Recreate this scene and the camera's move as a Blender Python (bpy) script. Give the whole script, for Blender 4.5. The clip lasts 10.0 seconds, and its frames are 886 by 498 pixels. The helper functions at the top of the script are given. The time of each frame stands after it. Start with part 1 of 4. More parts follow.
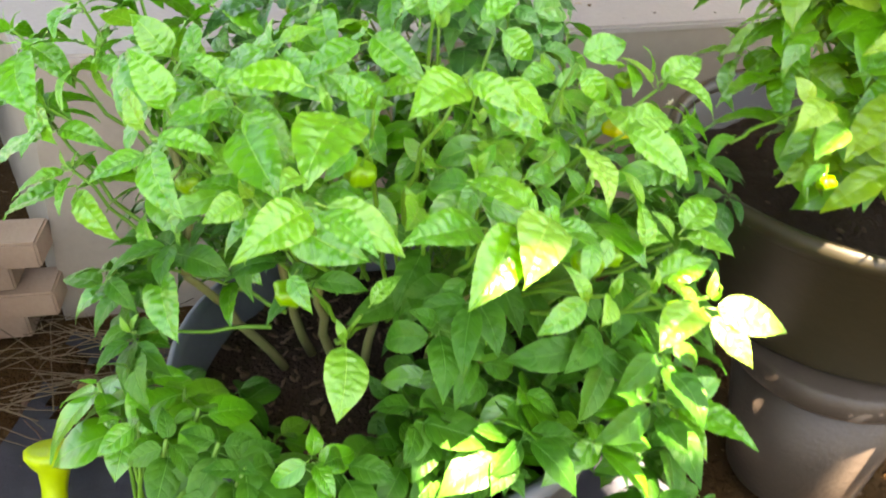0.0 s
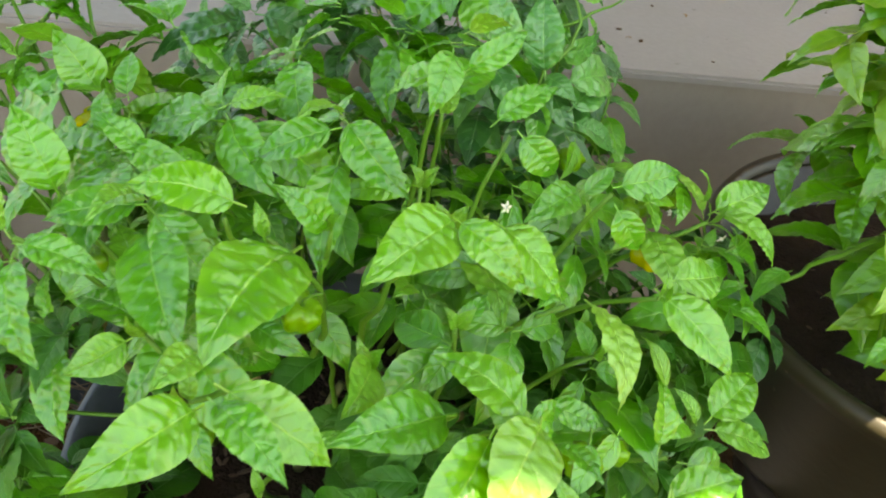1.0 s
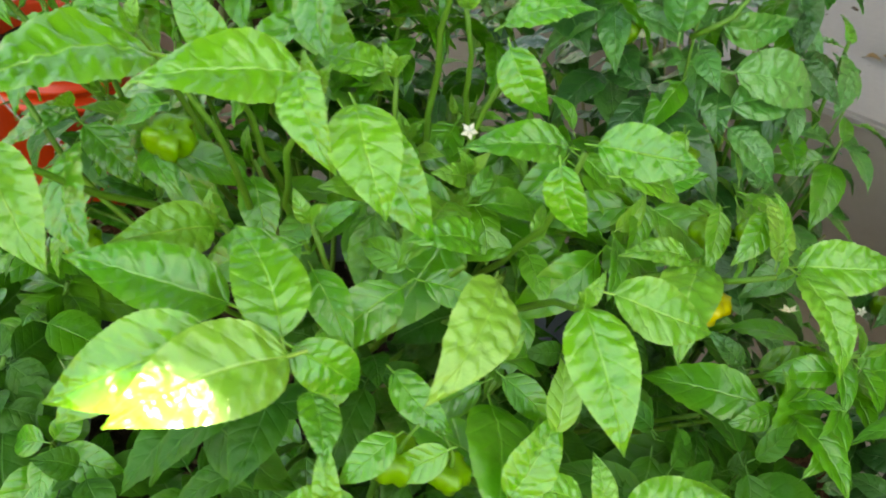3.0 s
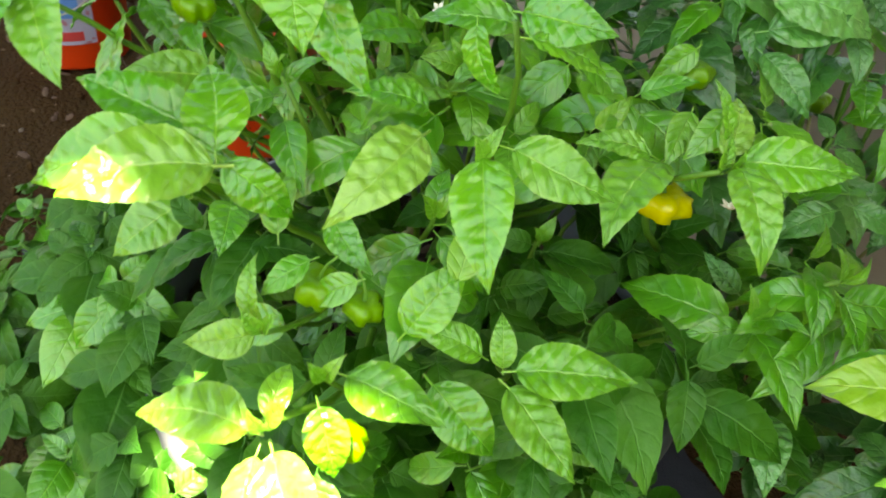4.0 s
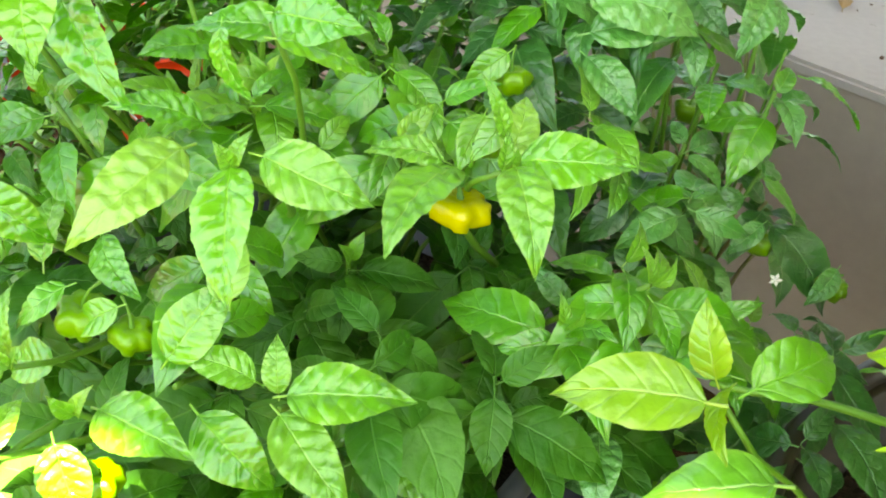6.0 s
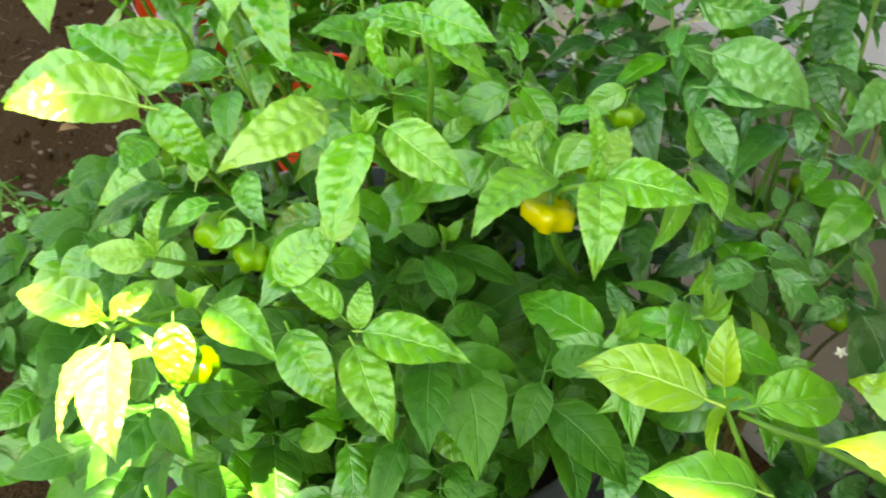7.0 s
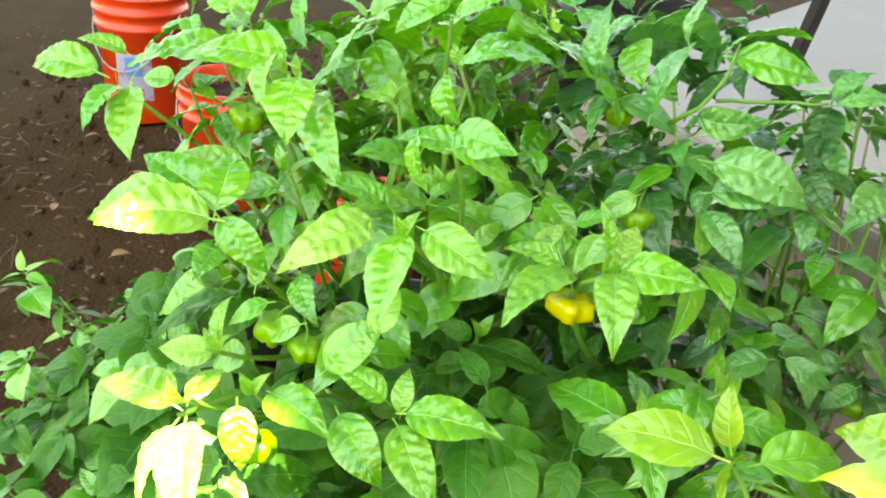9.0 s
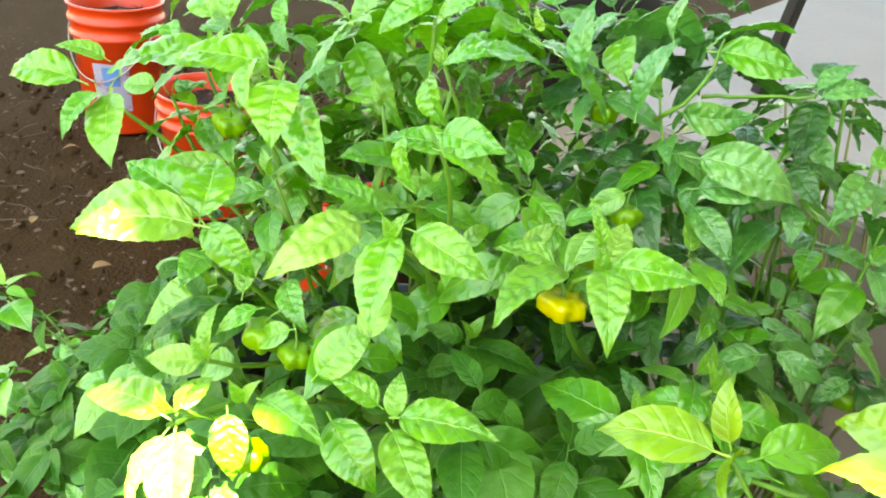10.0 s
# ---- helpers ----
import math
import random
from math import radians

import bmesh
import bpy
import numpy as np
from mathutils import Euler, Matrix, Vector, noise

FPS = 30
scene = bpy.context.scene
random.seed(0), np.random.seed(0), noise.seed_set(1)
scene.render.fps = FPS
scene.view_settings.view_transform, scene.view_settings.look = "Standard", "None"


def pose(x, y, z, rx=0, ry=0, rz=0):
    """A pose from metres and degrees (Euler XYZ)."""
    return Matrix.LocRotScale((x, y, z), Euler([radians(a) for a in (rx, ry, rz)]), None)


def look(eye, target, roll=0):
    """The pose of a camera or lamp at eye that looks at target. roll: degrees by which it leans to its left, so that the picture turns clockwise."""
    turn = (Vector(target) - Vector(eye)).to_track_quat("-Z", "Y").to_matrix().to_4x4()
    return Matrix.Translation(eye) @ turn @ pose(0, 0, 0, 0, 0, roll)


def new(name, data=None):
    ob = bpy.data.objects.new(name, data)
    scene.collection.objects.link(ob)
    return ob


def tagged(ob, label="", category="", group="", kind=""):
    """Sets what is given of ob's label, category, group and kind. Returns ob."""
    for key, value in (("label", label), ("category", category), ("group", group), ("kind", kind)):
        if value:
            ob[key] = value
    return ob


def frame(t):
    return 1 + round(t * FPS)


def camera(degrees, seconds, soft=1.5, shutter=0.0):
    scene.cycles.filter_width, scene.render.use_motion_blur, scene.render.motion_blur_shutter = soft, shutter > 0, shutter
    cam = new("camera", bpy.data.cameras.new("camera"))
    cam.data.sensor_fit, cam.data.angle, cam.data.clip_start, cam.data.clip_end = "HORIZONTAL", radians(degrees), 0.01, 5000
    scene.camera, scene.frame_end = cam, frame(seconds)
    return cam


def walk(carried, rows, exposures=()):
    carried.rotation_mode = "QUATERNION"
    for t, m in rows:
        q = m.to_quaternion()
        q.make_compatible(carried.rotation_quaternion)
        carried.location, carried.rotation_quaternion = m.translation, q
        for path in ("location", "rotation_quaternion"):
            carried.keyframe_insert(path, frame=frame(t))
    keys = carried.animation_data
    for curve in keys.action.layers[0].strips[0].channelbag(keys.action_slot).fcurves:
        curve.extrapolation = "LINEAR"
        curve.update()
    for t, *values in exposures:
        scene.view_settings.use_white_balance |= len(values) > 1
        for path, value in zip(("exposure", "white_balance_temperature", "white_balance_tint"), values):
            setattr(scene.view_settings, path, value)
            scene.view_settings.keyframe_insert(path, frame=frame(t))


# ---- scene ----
cam = camera(55.4, 10.0, soft=2.0, shutter=0.3)
PATH = [
    (0, (0.052, -0.024, 0.947), (-0.042, 1.625, -0.18), 1.0),
    (0.5, (0.041, 0.095, 0.97), (-0.058, 1.731, -0.175), 5.5),
    (1, (0.052, 0.21, 0.964), (-0.048, 1.799, -0.248), 9.8),
    (1.5, (0.13, 0.263, 0.952), (-0.281, 1.775, -0.292), 7.2),
    (2, (0.264, 0.279, 0.945), (-0.531, 1.633, -0.294), 9.5),
    (2.5, (0.297, 0.295, 0.926), (-0.597, 1.613, -0.283), 13.2),
    (2.7, (0.289, 0.329, 0.896), (-0.593, 1.635, -0.334), 13.9),
    (3.8, (0.444, 0.472, 0.867), (-0.772, 1.328, -0.471), 5.1),
    (4, (0.476, 0.471, 0.861), (-0.786, 1.273, -0.466), 6.1),
    (4.5, (0.532, 0.468, 0.863), (-0.826, 1.295, -0.351), 8.5),
    (5, (0.573, 0.494, 0.838), (-0.789, 1.317, -0.374), 5.4),
    (5.5, (0.547, 0.543, 0.823), (-0.818, 1.361, -0.388), 2.9),
    (5.7, (0.522, 0.565, 0.827), (-0.779, 1.414, -0.402), 3.1),
    (6.8, (0.574, 0.588, 0.853), (-0.818, 1.32, -0.382), 10.4),
    (7, (0.597, 0.569, 0.854), (-0.879, 1.179, -0.35), 9.8),
    (7.5, (0.604, 0.568, 0.857), (-0.916, 1.123, -0.319), 9.4),
    (8, (0.611, 0.575, 0.856), (-0.92, 1.105, -0.316), 7.0),
    (8.5, (0.629, 0.552, 0.87), (-0.973, 1.079, -0.205), 7.1),
    (9, (0.657, 0.547, 0.873), (-1.0, 1.105, -0.097), 6.5),
    (9.5, (0.664, 0.546, 0.874), (-0.987, 1.149, -0.079), 6.6),
    (10, (0.652, 0.544, 0.867), (-1.0, 1.142, -0.088), 5.8),
]
# seconds, stops, kelvin, tint
EXPOSURES = [(0.0, 4.5, 9900, 16), (0.5, 4.05, 9900, 9), (1.5, 3.90, 9900, 7), (2.5, 3.88, 9900, 7), (4.5, 3.95, 9900, 7), (5.0, 4.20, 9900, 7), (5.5, 4.6, 9900, 7), (7.5, 4.25, 9900, 7), (8.0, 4.4, 9900, 7), (8.5, 4.6, 9900, 7), (10.0, 4.68, 9900, 7)]
walk(cam, [(t, look(eye, target, roll)) for t, eye, target, roll in PATH], EXPOSURES)

# ---- light ----
SUN_FROM = Vector((0.22, -0.25, 1.0)).normalized()
world = bpy.data.worlds.new("world")
scene.world = world
world.use_nodes = True
wn = world.node_tree
sky = wn.nodes.new("ShaderNodeTexSky")
sky.sky_type = "NISHITA"
sky.sun_disc = False
sky.sun_elevation = math.asin(SUN_FROM.z)
sky.sun_rotation = math.atan2(SUN_FROM.x, SUN_FROM.y)
wn.links.new(sky.outputs[0], wn.nodes["Background"].inputs[0])
wn.nodes["Background"].inputs[1].default_value = 0.05
sun = new("sun", bpy.data.lights.new("sun", "SUN"))
sun.data.energy = 5.0
sun.data.angle = radians(0.30)
sun.data.color = (1.0, 0.985, 0.965)
sun.matrix_world = look(SUN_FROM * 20, (0, 0, 0))


# ---- materials ----
class Nodes:
    """A small helper for writing node materials."""

    def __init__(self, name):
        self.mat = bpy.data.materials.new(name)
        self.mat.use_nodes = True
        self.tree = self.mat.node_tree
        self.bsdf = self.tree.nodes["Principled BSDF"]
        self.out = self.tree.nodes["Material Output"]

    def add(self, kind, **values):
        n = self.tree.nodes.new(kind)
        for key, v in values.items():
            if key == "op":
                n.operation = v
            elif key == "blend":
                n.data_type, n.blend_type = "RGBA", v
            else:
                n.inputs[key].default_value = v
        return n

    def link(self, a, b):
        self.tree.links.new(a, b)

    def math(self, op, a, b=None, clamp=False):
        n = self.tree.nodes.new("ShaderNodeMath")
        n.operation, n.use_clamp = op, clamp
        for i, v in enumerate((a, b)):
            if v is None:
                continue
            if isinstance(v, (int, float)):
                n.inputs[i].default_value = v
            else:
                self.link(v, n.inputs[i])
        return n.outputs[0]

    def mix(self, fac, a, b, blend="MIX"):
        n = self.tree.nodes.new("ShaderNodeMix")
        n.data_type, n.blend_type = "RGBA", blend
        for sock, v in ((n.inputs[0], fac), (n.inputs[6], a), (n.inputs[7], b)):
            if isinstance(v, (int, float)):
                sock.default_value = v
            elif isinstance(v, tuple):
                sock.default_value = (*v, 1.0)
            else:
                self.link(v, sock)
        return n.outputs[2]

    def noise(self, scale, detail=4.0, rough=0.55, coord=None):
        n = self.tree.nodes.new("ShaderNodeTexNoise")
        n.inputs["Scale"].default_value = scale
        n.inputs["Detail"].default_value = detail
        n.inputs["Roughness"].default_value = rough
        if coord is None:
            coord = self.coord()
        self.link(coord, n.inputs["Vector"])
        return n.outputs["Fac"]

    def coord(self, which="Object"):
        n = self.tree.nodes.new("ShaderNodeTexCoord")
        return n.outputs[which]

    def ramp(self, fac, *stops):
        n = self.tree.nodes.new("ShaderNodeValToRGB")
        el = n.color_ramp.elements
        while len(el) < len(stops):
            el.new(0.5)
        for e, (p, c) in zip(el, stops):
            e.position, e.color = p, (*c, 1.0)
        self.link(fac, n.inputs[0])
        return n.outputs[0]

    def bump(self, height, strength=0.4, distance=0.002):
        n = self.add("ShaderNodeBump", Strength=strength, Distance=distance)
        self.link(height, n.inputs["Height"])
        self.link(n.outputs[0], self.bsdf.inputs["Normal"])
        return n.outputs[0]

    def done(self, colour=None, rough=None, metal=0.0):
        for sock, v in (("Base Color", colour), ("Roughness", rough)):
            if v is None:
                continue
            if isinstance(v, tuple):
                self.bsdf.inputs[sock].default_value = (*v, 1.0)
            elif isinstance(v, (int, float)):
                self.bsdf.inputs[sock].default_value = v
            else:
                self.link(v, self.bsdf.inputs[sock])
        self.bsdf.inputs["Metallic"].default_value = metal
        return self.mat


def leaf_material(name, dark, light, vein, through_colour, gloss=0.34, thin=0.35, spec=1.0, crinkled=0.45):
    """A pepper leaf: blade, pale midrib and side veins along its UV, gloss above, light let through."""
    m = Nodes(name)
    uv = m.add("ShaderNodeSeparateXYZ")
    m.link(m.coord("UV"), uv.inputs[0])
    across = m.math("ABSOLUTE", m.math("SUBTRACT", uv.outputs[0], 0.5))
    along = uv.outputs[1]
    info = m.add("ShaderNodeObjectInfo").outputs["Random"]
    island = m.add("ShaderNodeNewGeometry").outputs["Random Per Island"]
    chance = m.math("FRACT", m.math("ADD", m.math("MULTIPLY", info, 7.31), m.math("MULTIPLY", island, 3.77)))
    midrib = m.math("SUBTRACT", 1.0, m.math("MULTIPLY", across, 36.0), clamp=True)
    phase = m.math("MULTIPLY", m.math("SUBTRACT", along, m.math("MULTIPLY", across, 0.42)), 36.0)
    phase = m.math("ADD", phase, m.math("MULTIPLY", m.noise(45.0, 1.0), 3.0))
    side = m.math("POWER", m.math("MULTIPLY_ADD", m.math("SINE", phase), 0.5), 14.0, clamp=True)
    node = side.node.inputs[0].links[0].from_node
    node.inputs[2].default_value = 0.5
    veins = m.math("MULTIPLY", side, 0.07)
    patch = m.noise(55.0, 3.0)
    blade = m.mix(m.math("MULTIPLY_ADD", patch, 0.5), dark, light)
    blade.node.inputs[0].links[0].from_node.inputs[2].default_value = 0.1
    blade = m.mix(m.math("MULTIPLY", chance, 0.75), blade, light)
    young = m.math("MULTIPLY", m.math("SUBTRACT", chance, 0.72, clamp=True), 2.4)
    blade = m.mix(young, blade, vein)
    lime = (min(1.9 * light[0], light[0] + 0.04), 1.12 * light[1], light[2])
    tint = m.math("MULTIPLY", m.math("SUBTRACT", m.noise(34.0, 2.0), 0.44, clamp=True), 3.2, clamp=True)
    blade = m.mix(m.math("MULTIPLY", tint, 0.7), blade, lime)
    specks = m.math("GREATER_THAN", m.noise(900.0, 1.0), 0.74)
    blade = m.mix(m.math("MULTIPLY", specks, 0.25), blade, (0.16, 0.12, 0.04))
    colour = m.mix(veins, blade, vein)
    rib = tuple(min(0.8, 1.2 * v + 0.03) for v in vein)
    colour = m.mix(m.math("MULTIPLY", midrib, 0.62), colour, rib)
    margin = m.math("MULTIPLY", m.math("POWER", m.math("MULTIPLY", across, 2.0), 6.0), 0.40)
    colour = m.mix(margin, colour, vein)
    swell = m.math("MULTIPLY", m.math("SINE", phase), m.math("SINE", m.math("MULTIPLY", across, 6.2832)))
    uneven = m.noise(85.0, 1.0)
    crinkle = m.math("ADD", m.math("MULTIPLY", uneven, 1.1), m.math("MULTIPLY", m.noise(230.0, 2.0), crinkled))
    groove = m.math("ADD", m.math("MULTIPLY", side, 0.20), m.math("MULTIPLY", midrib, 0.40))
    relief = m.math("SUBTRACT", m.math("SUBTRACT", crinkle, m.math("MULTIPLY", swell, 0.10)), groove)
    m.bump(relief, 0.9, 0.0012)
    m.done(colour, gloss)
    m.bsdf.inputs["Specular IOR Level"].default_value = spec
    glow = m.add("ShaderNodeBsdfTranslucent")
    m.link(m.mix(0.35, through_colour, colour), glow.inputs[0])
    both = m.tree.nodes.new("ShaderNodeMixShader")
    both.inputs[0].default_value = thin
    m.link(m.bsdf.outputs[0], both.inputs[1])
    m.link(glow.outputs[0], both.inputs[2])
    m.link(both.outputs[0], m.out.inputs[0])
    return m.mat


def simple(name, a, b, scale, rough=0.6, bump=0.3, distance=0.002, fine=None, metal=0.0, spots=None, spec=0.5):
    """Two tones blended at a coarse scale and broken up again at a fine one."""
    m = Nodes(name)
    coarse = m.noise(scale, 5.0)
    small = m.noise(fine or scale * 9, 4.0)
    colour = m.mix(coarse, a, b)
    colour = m.mix(m.math("MULTIPLY", small, 0.35), colour, tuple(0.6 * v for v in a))
    if spots:
        mask = m.math("GREATER_THAN", m.noise(spots[0], 3.0), spots[1])
        colour = m.mix(m.math("MULTIPLY", mask, 0.8), colour, spots[2])
    m.bump(m.math("ADD", coarse, small), bump, distance)
    m.bsdf.inputs["Specular IOR Level"].default_value = spec
    return m.done(colour, rough, metal)


LEAF = leaf_material("leaf_green", (0.028, 0.195, 0.009), (0.061, 0.365, 0.013), (0.18, 0.49, 0.035), (0.09, 0.52, 0.006), 0.29, 0.16)
# canopy shade is put into this darker green for inner and low leaves
LEAF_SHADED = leaf_material("leaf_shaded_green", (0.012, 0.092, 0.008), (0.026, 0.158, 0.012), (0.07, 0.25, 0.030), (0.06, 0.34, 0.008), 0.40, 0.15, 0.25)
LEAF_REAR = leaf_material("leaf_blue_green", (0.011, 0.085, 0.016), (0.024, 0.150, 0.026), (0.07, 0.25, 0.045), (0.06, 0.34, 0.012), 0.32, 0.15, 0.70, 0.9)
LEAF_YOUNG = leaf_material("leaf_young_green", (0.080, 0.340, 0.020), (0.128, 0.420, 0.028), (0.29, 0.54, 0.07), (0.24, 0.58, 0.030), 0.33, 0.20, 0.95)
LEAF_LIME = leaf_material("leaf_lime_green", (0.054, 0.260, 0.010), (0.102, 0.410, 0.014), (0.24, 0.53, 0.04), (0.16, 0.56, 0.008), 0.28, 0.16)
# for leaves under the crown gaps; some sun brightness is in this paler green
LEAF_SUNLIT = leaf_material("leaf_sunlit_green", (0.105, 0.345, 0.020), (0.165, 0.445, 0.034), (0.34, 0.56, 0.09), (0.40, 0.62, 0.05), 0.30, 0.20)
LEAF_YELLOW = leaf_material("leaf_yellow_green", (0.115, 0.335, 0.012), (0.205, 0.440, 0.018), (0.38, 0.55, 0.06), (0.38, 0.60, 0.010), 0.33, 0.25)
LEAF_COOL = leaf_material("leaf_cool_green", (0.030, 0.185, 0.030), (0.062, 0.330, 0.054), (0.15, 0.41, 0.08), (0.08, 0.44, 0.030), 0.30, 0.16, 1.0, 1.2)
STEM = simple("stem_green", (0.07, 0.24, 0.015), (0.12, 0.30, 0.03), 60, 0.5, 0.3)
STEM_WOOD = simple("stem_woody", (0.16, 0.20, 0.05), (0.23, 0.19, 0.09), 70, 0.65, 0.4)
FRUIT = simple("pepper_green", (0.095, 0.300, 0.006), (0.170, 0.390, 0.008), 40, 0.32, 0.1)
FRUIT_RIPE = simple("pepper_yellow", (0.58, 0.53, 0.01), (0.45, 0.48, 0.01), 40, 0.25, 0.1)
PETAL = simple("petal_white", (0.78, 0.80, 0.70), (0.70, 0.75, 0.60), 80, 0.5, 0.1)
SOIL = simple("soil_dark", (0.030, 0.018, 0.012), (0.075, 0.045, 0.030), 30, 0.9, 1.0, 0.01, 160, spec=0.15)
EARTH = simple("bare_earth", (0.040, 0.020, 0.006), (0.074, 0.040, 0.014), 6, 0.95, 1.0, 0.016, 95, spots=(45, 0.68, (0.16, 0.11, 0.07)), spec=0.1)
CONCRETE = simple("concrete_grey", (0.29, 0.262, 0.242), (0.365, 0.335, 0.312), 5, 0.85, 0.35, 0.002, 90, spots=(60, 0.72, (0.22, 0.19, 0.17)))
CONCRETE_FACE = simple("concrete_wall_stained", (0.235, 0.195, 0.158), (0.325, 0.285, 0.242), 4, 0.9, 0.35, 0.002, 60)
BRICK = simple("brick_tan", (0.25, 0.165, 0.11), (0.36, 0.26, 0.19), 16, 0.9, 0.5, 0.003)
BLACK = simple("black_plastic", (0.014, 0.012, 0.010), (0.022, 0.018, 0.014), 12, 0.5, 0.25, 0.002, spec=0.25)
BLACK_DUSTY = simple("dusty_black_plastic", (0.019, 0.015, 0.006), (0.046, 0.037, 0.018), 7, 0.45, 0.25, 0.002, spots=(26, 0.70, (0.15, 0.125, 0.09)))
POT_DUST = simple("brown_dusty_plastic", (0.026, 0.019, 0.014), (0.070, 0.052, 0.040), 9, 0.5, 0.4, 0.003, 120, spots=(16, 0.70, (0.17, 0.135, 0.11)))
GREY = simple("grey_plastic", (0.085, 0.095, 0.105), (0.14, 0.155, 0.17), 10, 0.5, 0.2)
ORANGE = simple("orange_plastic", (0.70, 0.050, 0.008), (0.60, 0.040, 0.008), 12, 0.32, 0.1)
WHITE = simple("white_print", (0.75, 0.70, 0.66), (0.66, 0.60, 0.56), 30, 0.5, 0.1)
IRON = simple("black_iron", (0.008, 0.0075, 0.007), (0.030, 0.026, 0.022), 40, 0.55, 0.5, 0.002, spec=0.25)
ROOF = simple("roof_boards", (0.45, 0.42, 0.38), (0.55, 0.52, 0.48), 3, 0.8, 0.2)
LIME = simple("lime_plastic", (0.42, 0.62, 0.01), (0.50, 0.68, 0.02), 10, 0.4, 0.1)
LABEL_GREY = simple("label_faded", (0.36, 0.35, 0.42), (0.24, 0.22, 0.30), 26, 0.5, 0.1, spots=(48, 0.58, (0.30, 0.08, 0.10)))
LABEL_BLUE = simple("label_blue", (0.05, 0.17, 0.42), (0.08, 0.22, 0.48), 20, 0.5, 0.1)
STRAW = simple("dry_straw", (0.085, 0.060, 0.035), (0.17, 0.125, 0.070), 50, 0.9, 0.3)
DEAD = simple("dead_leaf_brown", (0.24, 0.13, 0.05), (0.34, 0.22, 0.09), 60, 0.85, 0.4)
CHIP = simple("bark_chip", (0.075, 0.042, 0.026), (0.15, 0.09, 0.055), 40, 0.9, 0.6)
PEBBLE = simple("dusty_pebble", (0.13, 0.10, 0.07), (0.20, 0.16, 0.12), 40, 0.9, 0.4)
STONE = simple("pale_stone", (0.35, 0.32, 0.29), (0.46, 0.43, 0.39), 40, 0.85, 0.4)


# ---- mesh helpers ----
def link_mesh(name, me, material, parent=None, label=""):
    ob = new(name, me)
    if material is not None and not me.materials:
        me.materials.append(material)
    if parent is not None:
        ob.parent = parent
    if label:
        ob["label"] = label
    return ob


def part(name, bm, material, parent=None, label="", smooth=True):
    me = bpy.data.meshes.new(name)
    bm.to_mesh(me)
    bm.free()
    if smooth:
        me.polygons.foreach_set("use_smooth", [True] * len(me.polygons))
    return link_mesh(name, me, material, parent, label)


def thing(name, label, category, at=(0, 0, 0), group="", kind=""):
    ob = new(name)
    ob.location = at
    ob.empty_display_size = 0.05
    return tagged(ob, label, category, group, kind)


def box(bm, x0, y0, z0, x1, y1, z1, bevel=0.0):
    made = bmesh.ops.create_cube(bm, size=1.0)["verts"]
    for v in made:
        v.co = Vector((x0 + (v.co.x + 0.5) * (x1 - x0), y0 + (v.co.y + 0.5) * (y1 - y0), z0 + (v.co.z + 0.5) * (z1 - z0)))
    if bevel:
        edges = {e for v in made for e in v.link_edges}
        bmesh.ops.bevel(bm, geom=list(edges), offset=bevel, segments=2, affect="EDGES")


def lathe(bm, profile, sides=48, wobble=0.0):
    """Rings of (radius, z) turned round the z axis."""
    rings = []
    for r, z in profile:
        rings.append([bm.verts.new((r * math.cos(a) * (1 + wobble * math.sin(3 * a + 1)), r * math.sin(a), z))
                      for a in (2 * math.pi * k / sides for k in range(sides))])
    for a, b in zip(rings, rings[1:]):
        for k in range(sides):
            bm.faces.new((a[k], a[(k + 1) % sides], b[(k + 1) % sides], b[k]))
    return rings


def tube(bm, points, radii, sides=6):
    """A tapering round stalk through the points."""
    rings = []
    for i, p in enumerate(points):
        p = Vector(p)
        d = (Vector(points[min(i + 1, len(points) - 1)]) - Vector(points[max(i - 1, 0)])).normalized()
        a = d.orthogonal().normalized()
        b = d.cross(a)
        rings.append([bm.verts.new(p + radii[i] * (math.cos(t) * a + math.sin(t) * b))
                      for t in (2 * math.pi * k / sides for k in range(sides))])
    for ra, rb in zip(rings, rings[1:]):
        shift = min(range(sides), key=lambda s: sum((ra[k].co - rb[(k + s) % sides].co).length for k in range(sides)))
        for k in range(sides):
            bm.faces.new((ra[k], ra[(k + 1) % sides], rb[(k + 1 + shift) % sides], rb[(k + shift) % sides]))
    bm.faces.new(rings[0][::-1])
    bm.faces.new(rings[-1])


def bend(a, b, sag=0.0, side=0.0, steps=6, rng=None):
    """Points from a to b along a bowed line, a little uneven."""
    a, b = Vector(a), Vector(b)
    d = b - a
    across = d.cross(Vector((0, 0, 1)))
    across = across.normalized() if across.length > 1e-5 else Vector((1, 0, 0))
    pts = []
    for i in range(steps + 1):
        t = i / steps
        p = a + d * t + Vector((0, 0, 1)) * sag * 4 * t * (1 - t) + across * side * 4 * t * (1 - t)
        if rng and 0 < i < steps:
            p += Vector((rng.uniform(-1, 1), rng.uniform(-1, 1), rng.uniform(-1, 1))) * min(0.004, 0.02 * d.length)
        pts.append(p)
    return pts


# ---- leaves ----
def leaf_shape(t):
    """Half width of a pepper leaf at t of its length: round at the base, widest at a third, drawn out to a point."""
    return 0.5 * t ** 0.60 * (1.0 - t) ** 1.08 / 0.3352 * (1.0 - 0.10 * max(0.0, t - 0.72) / 0.28)


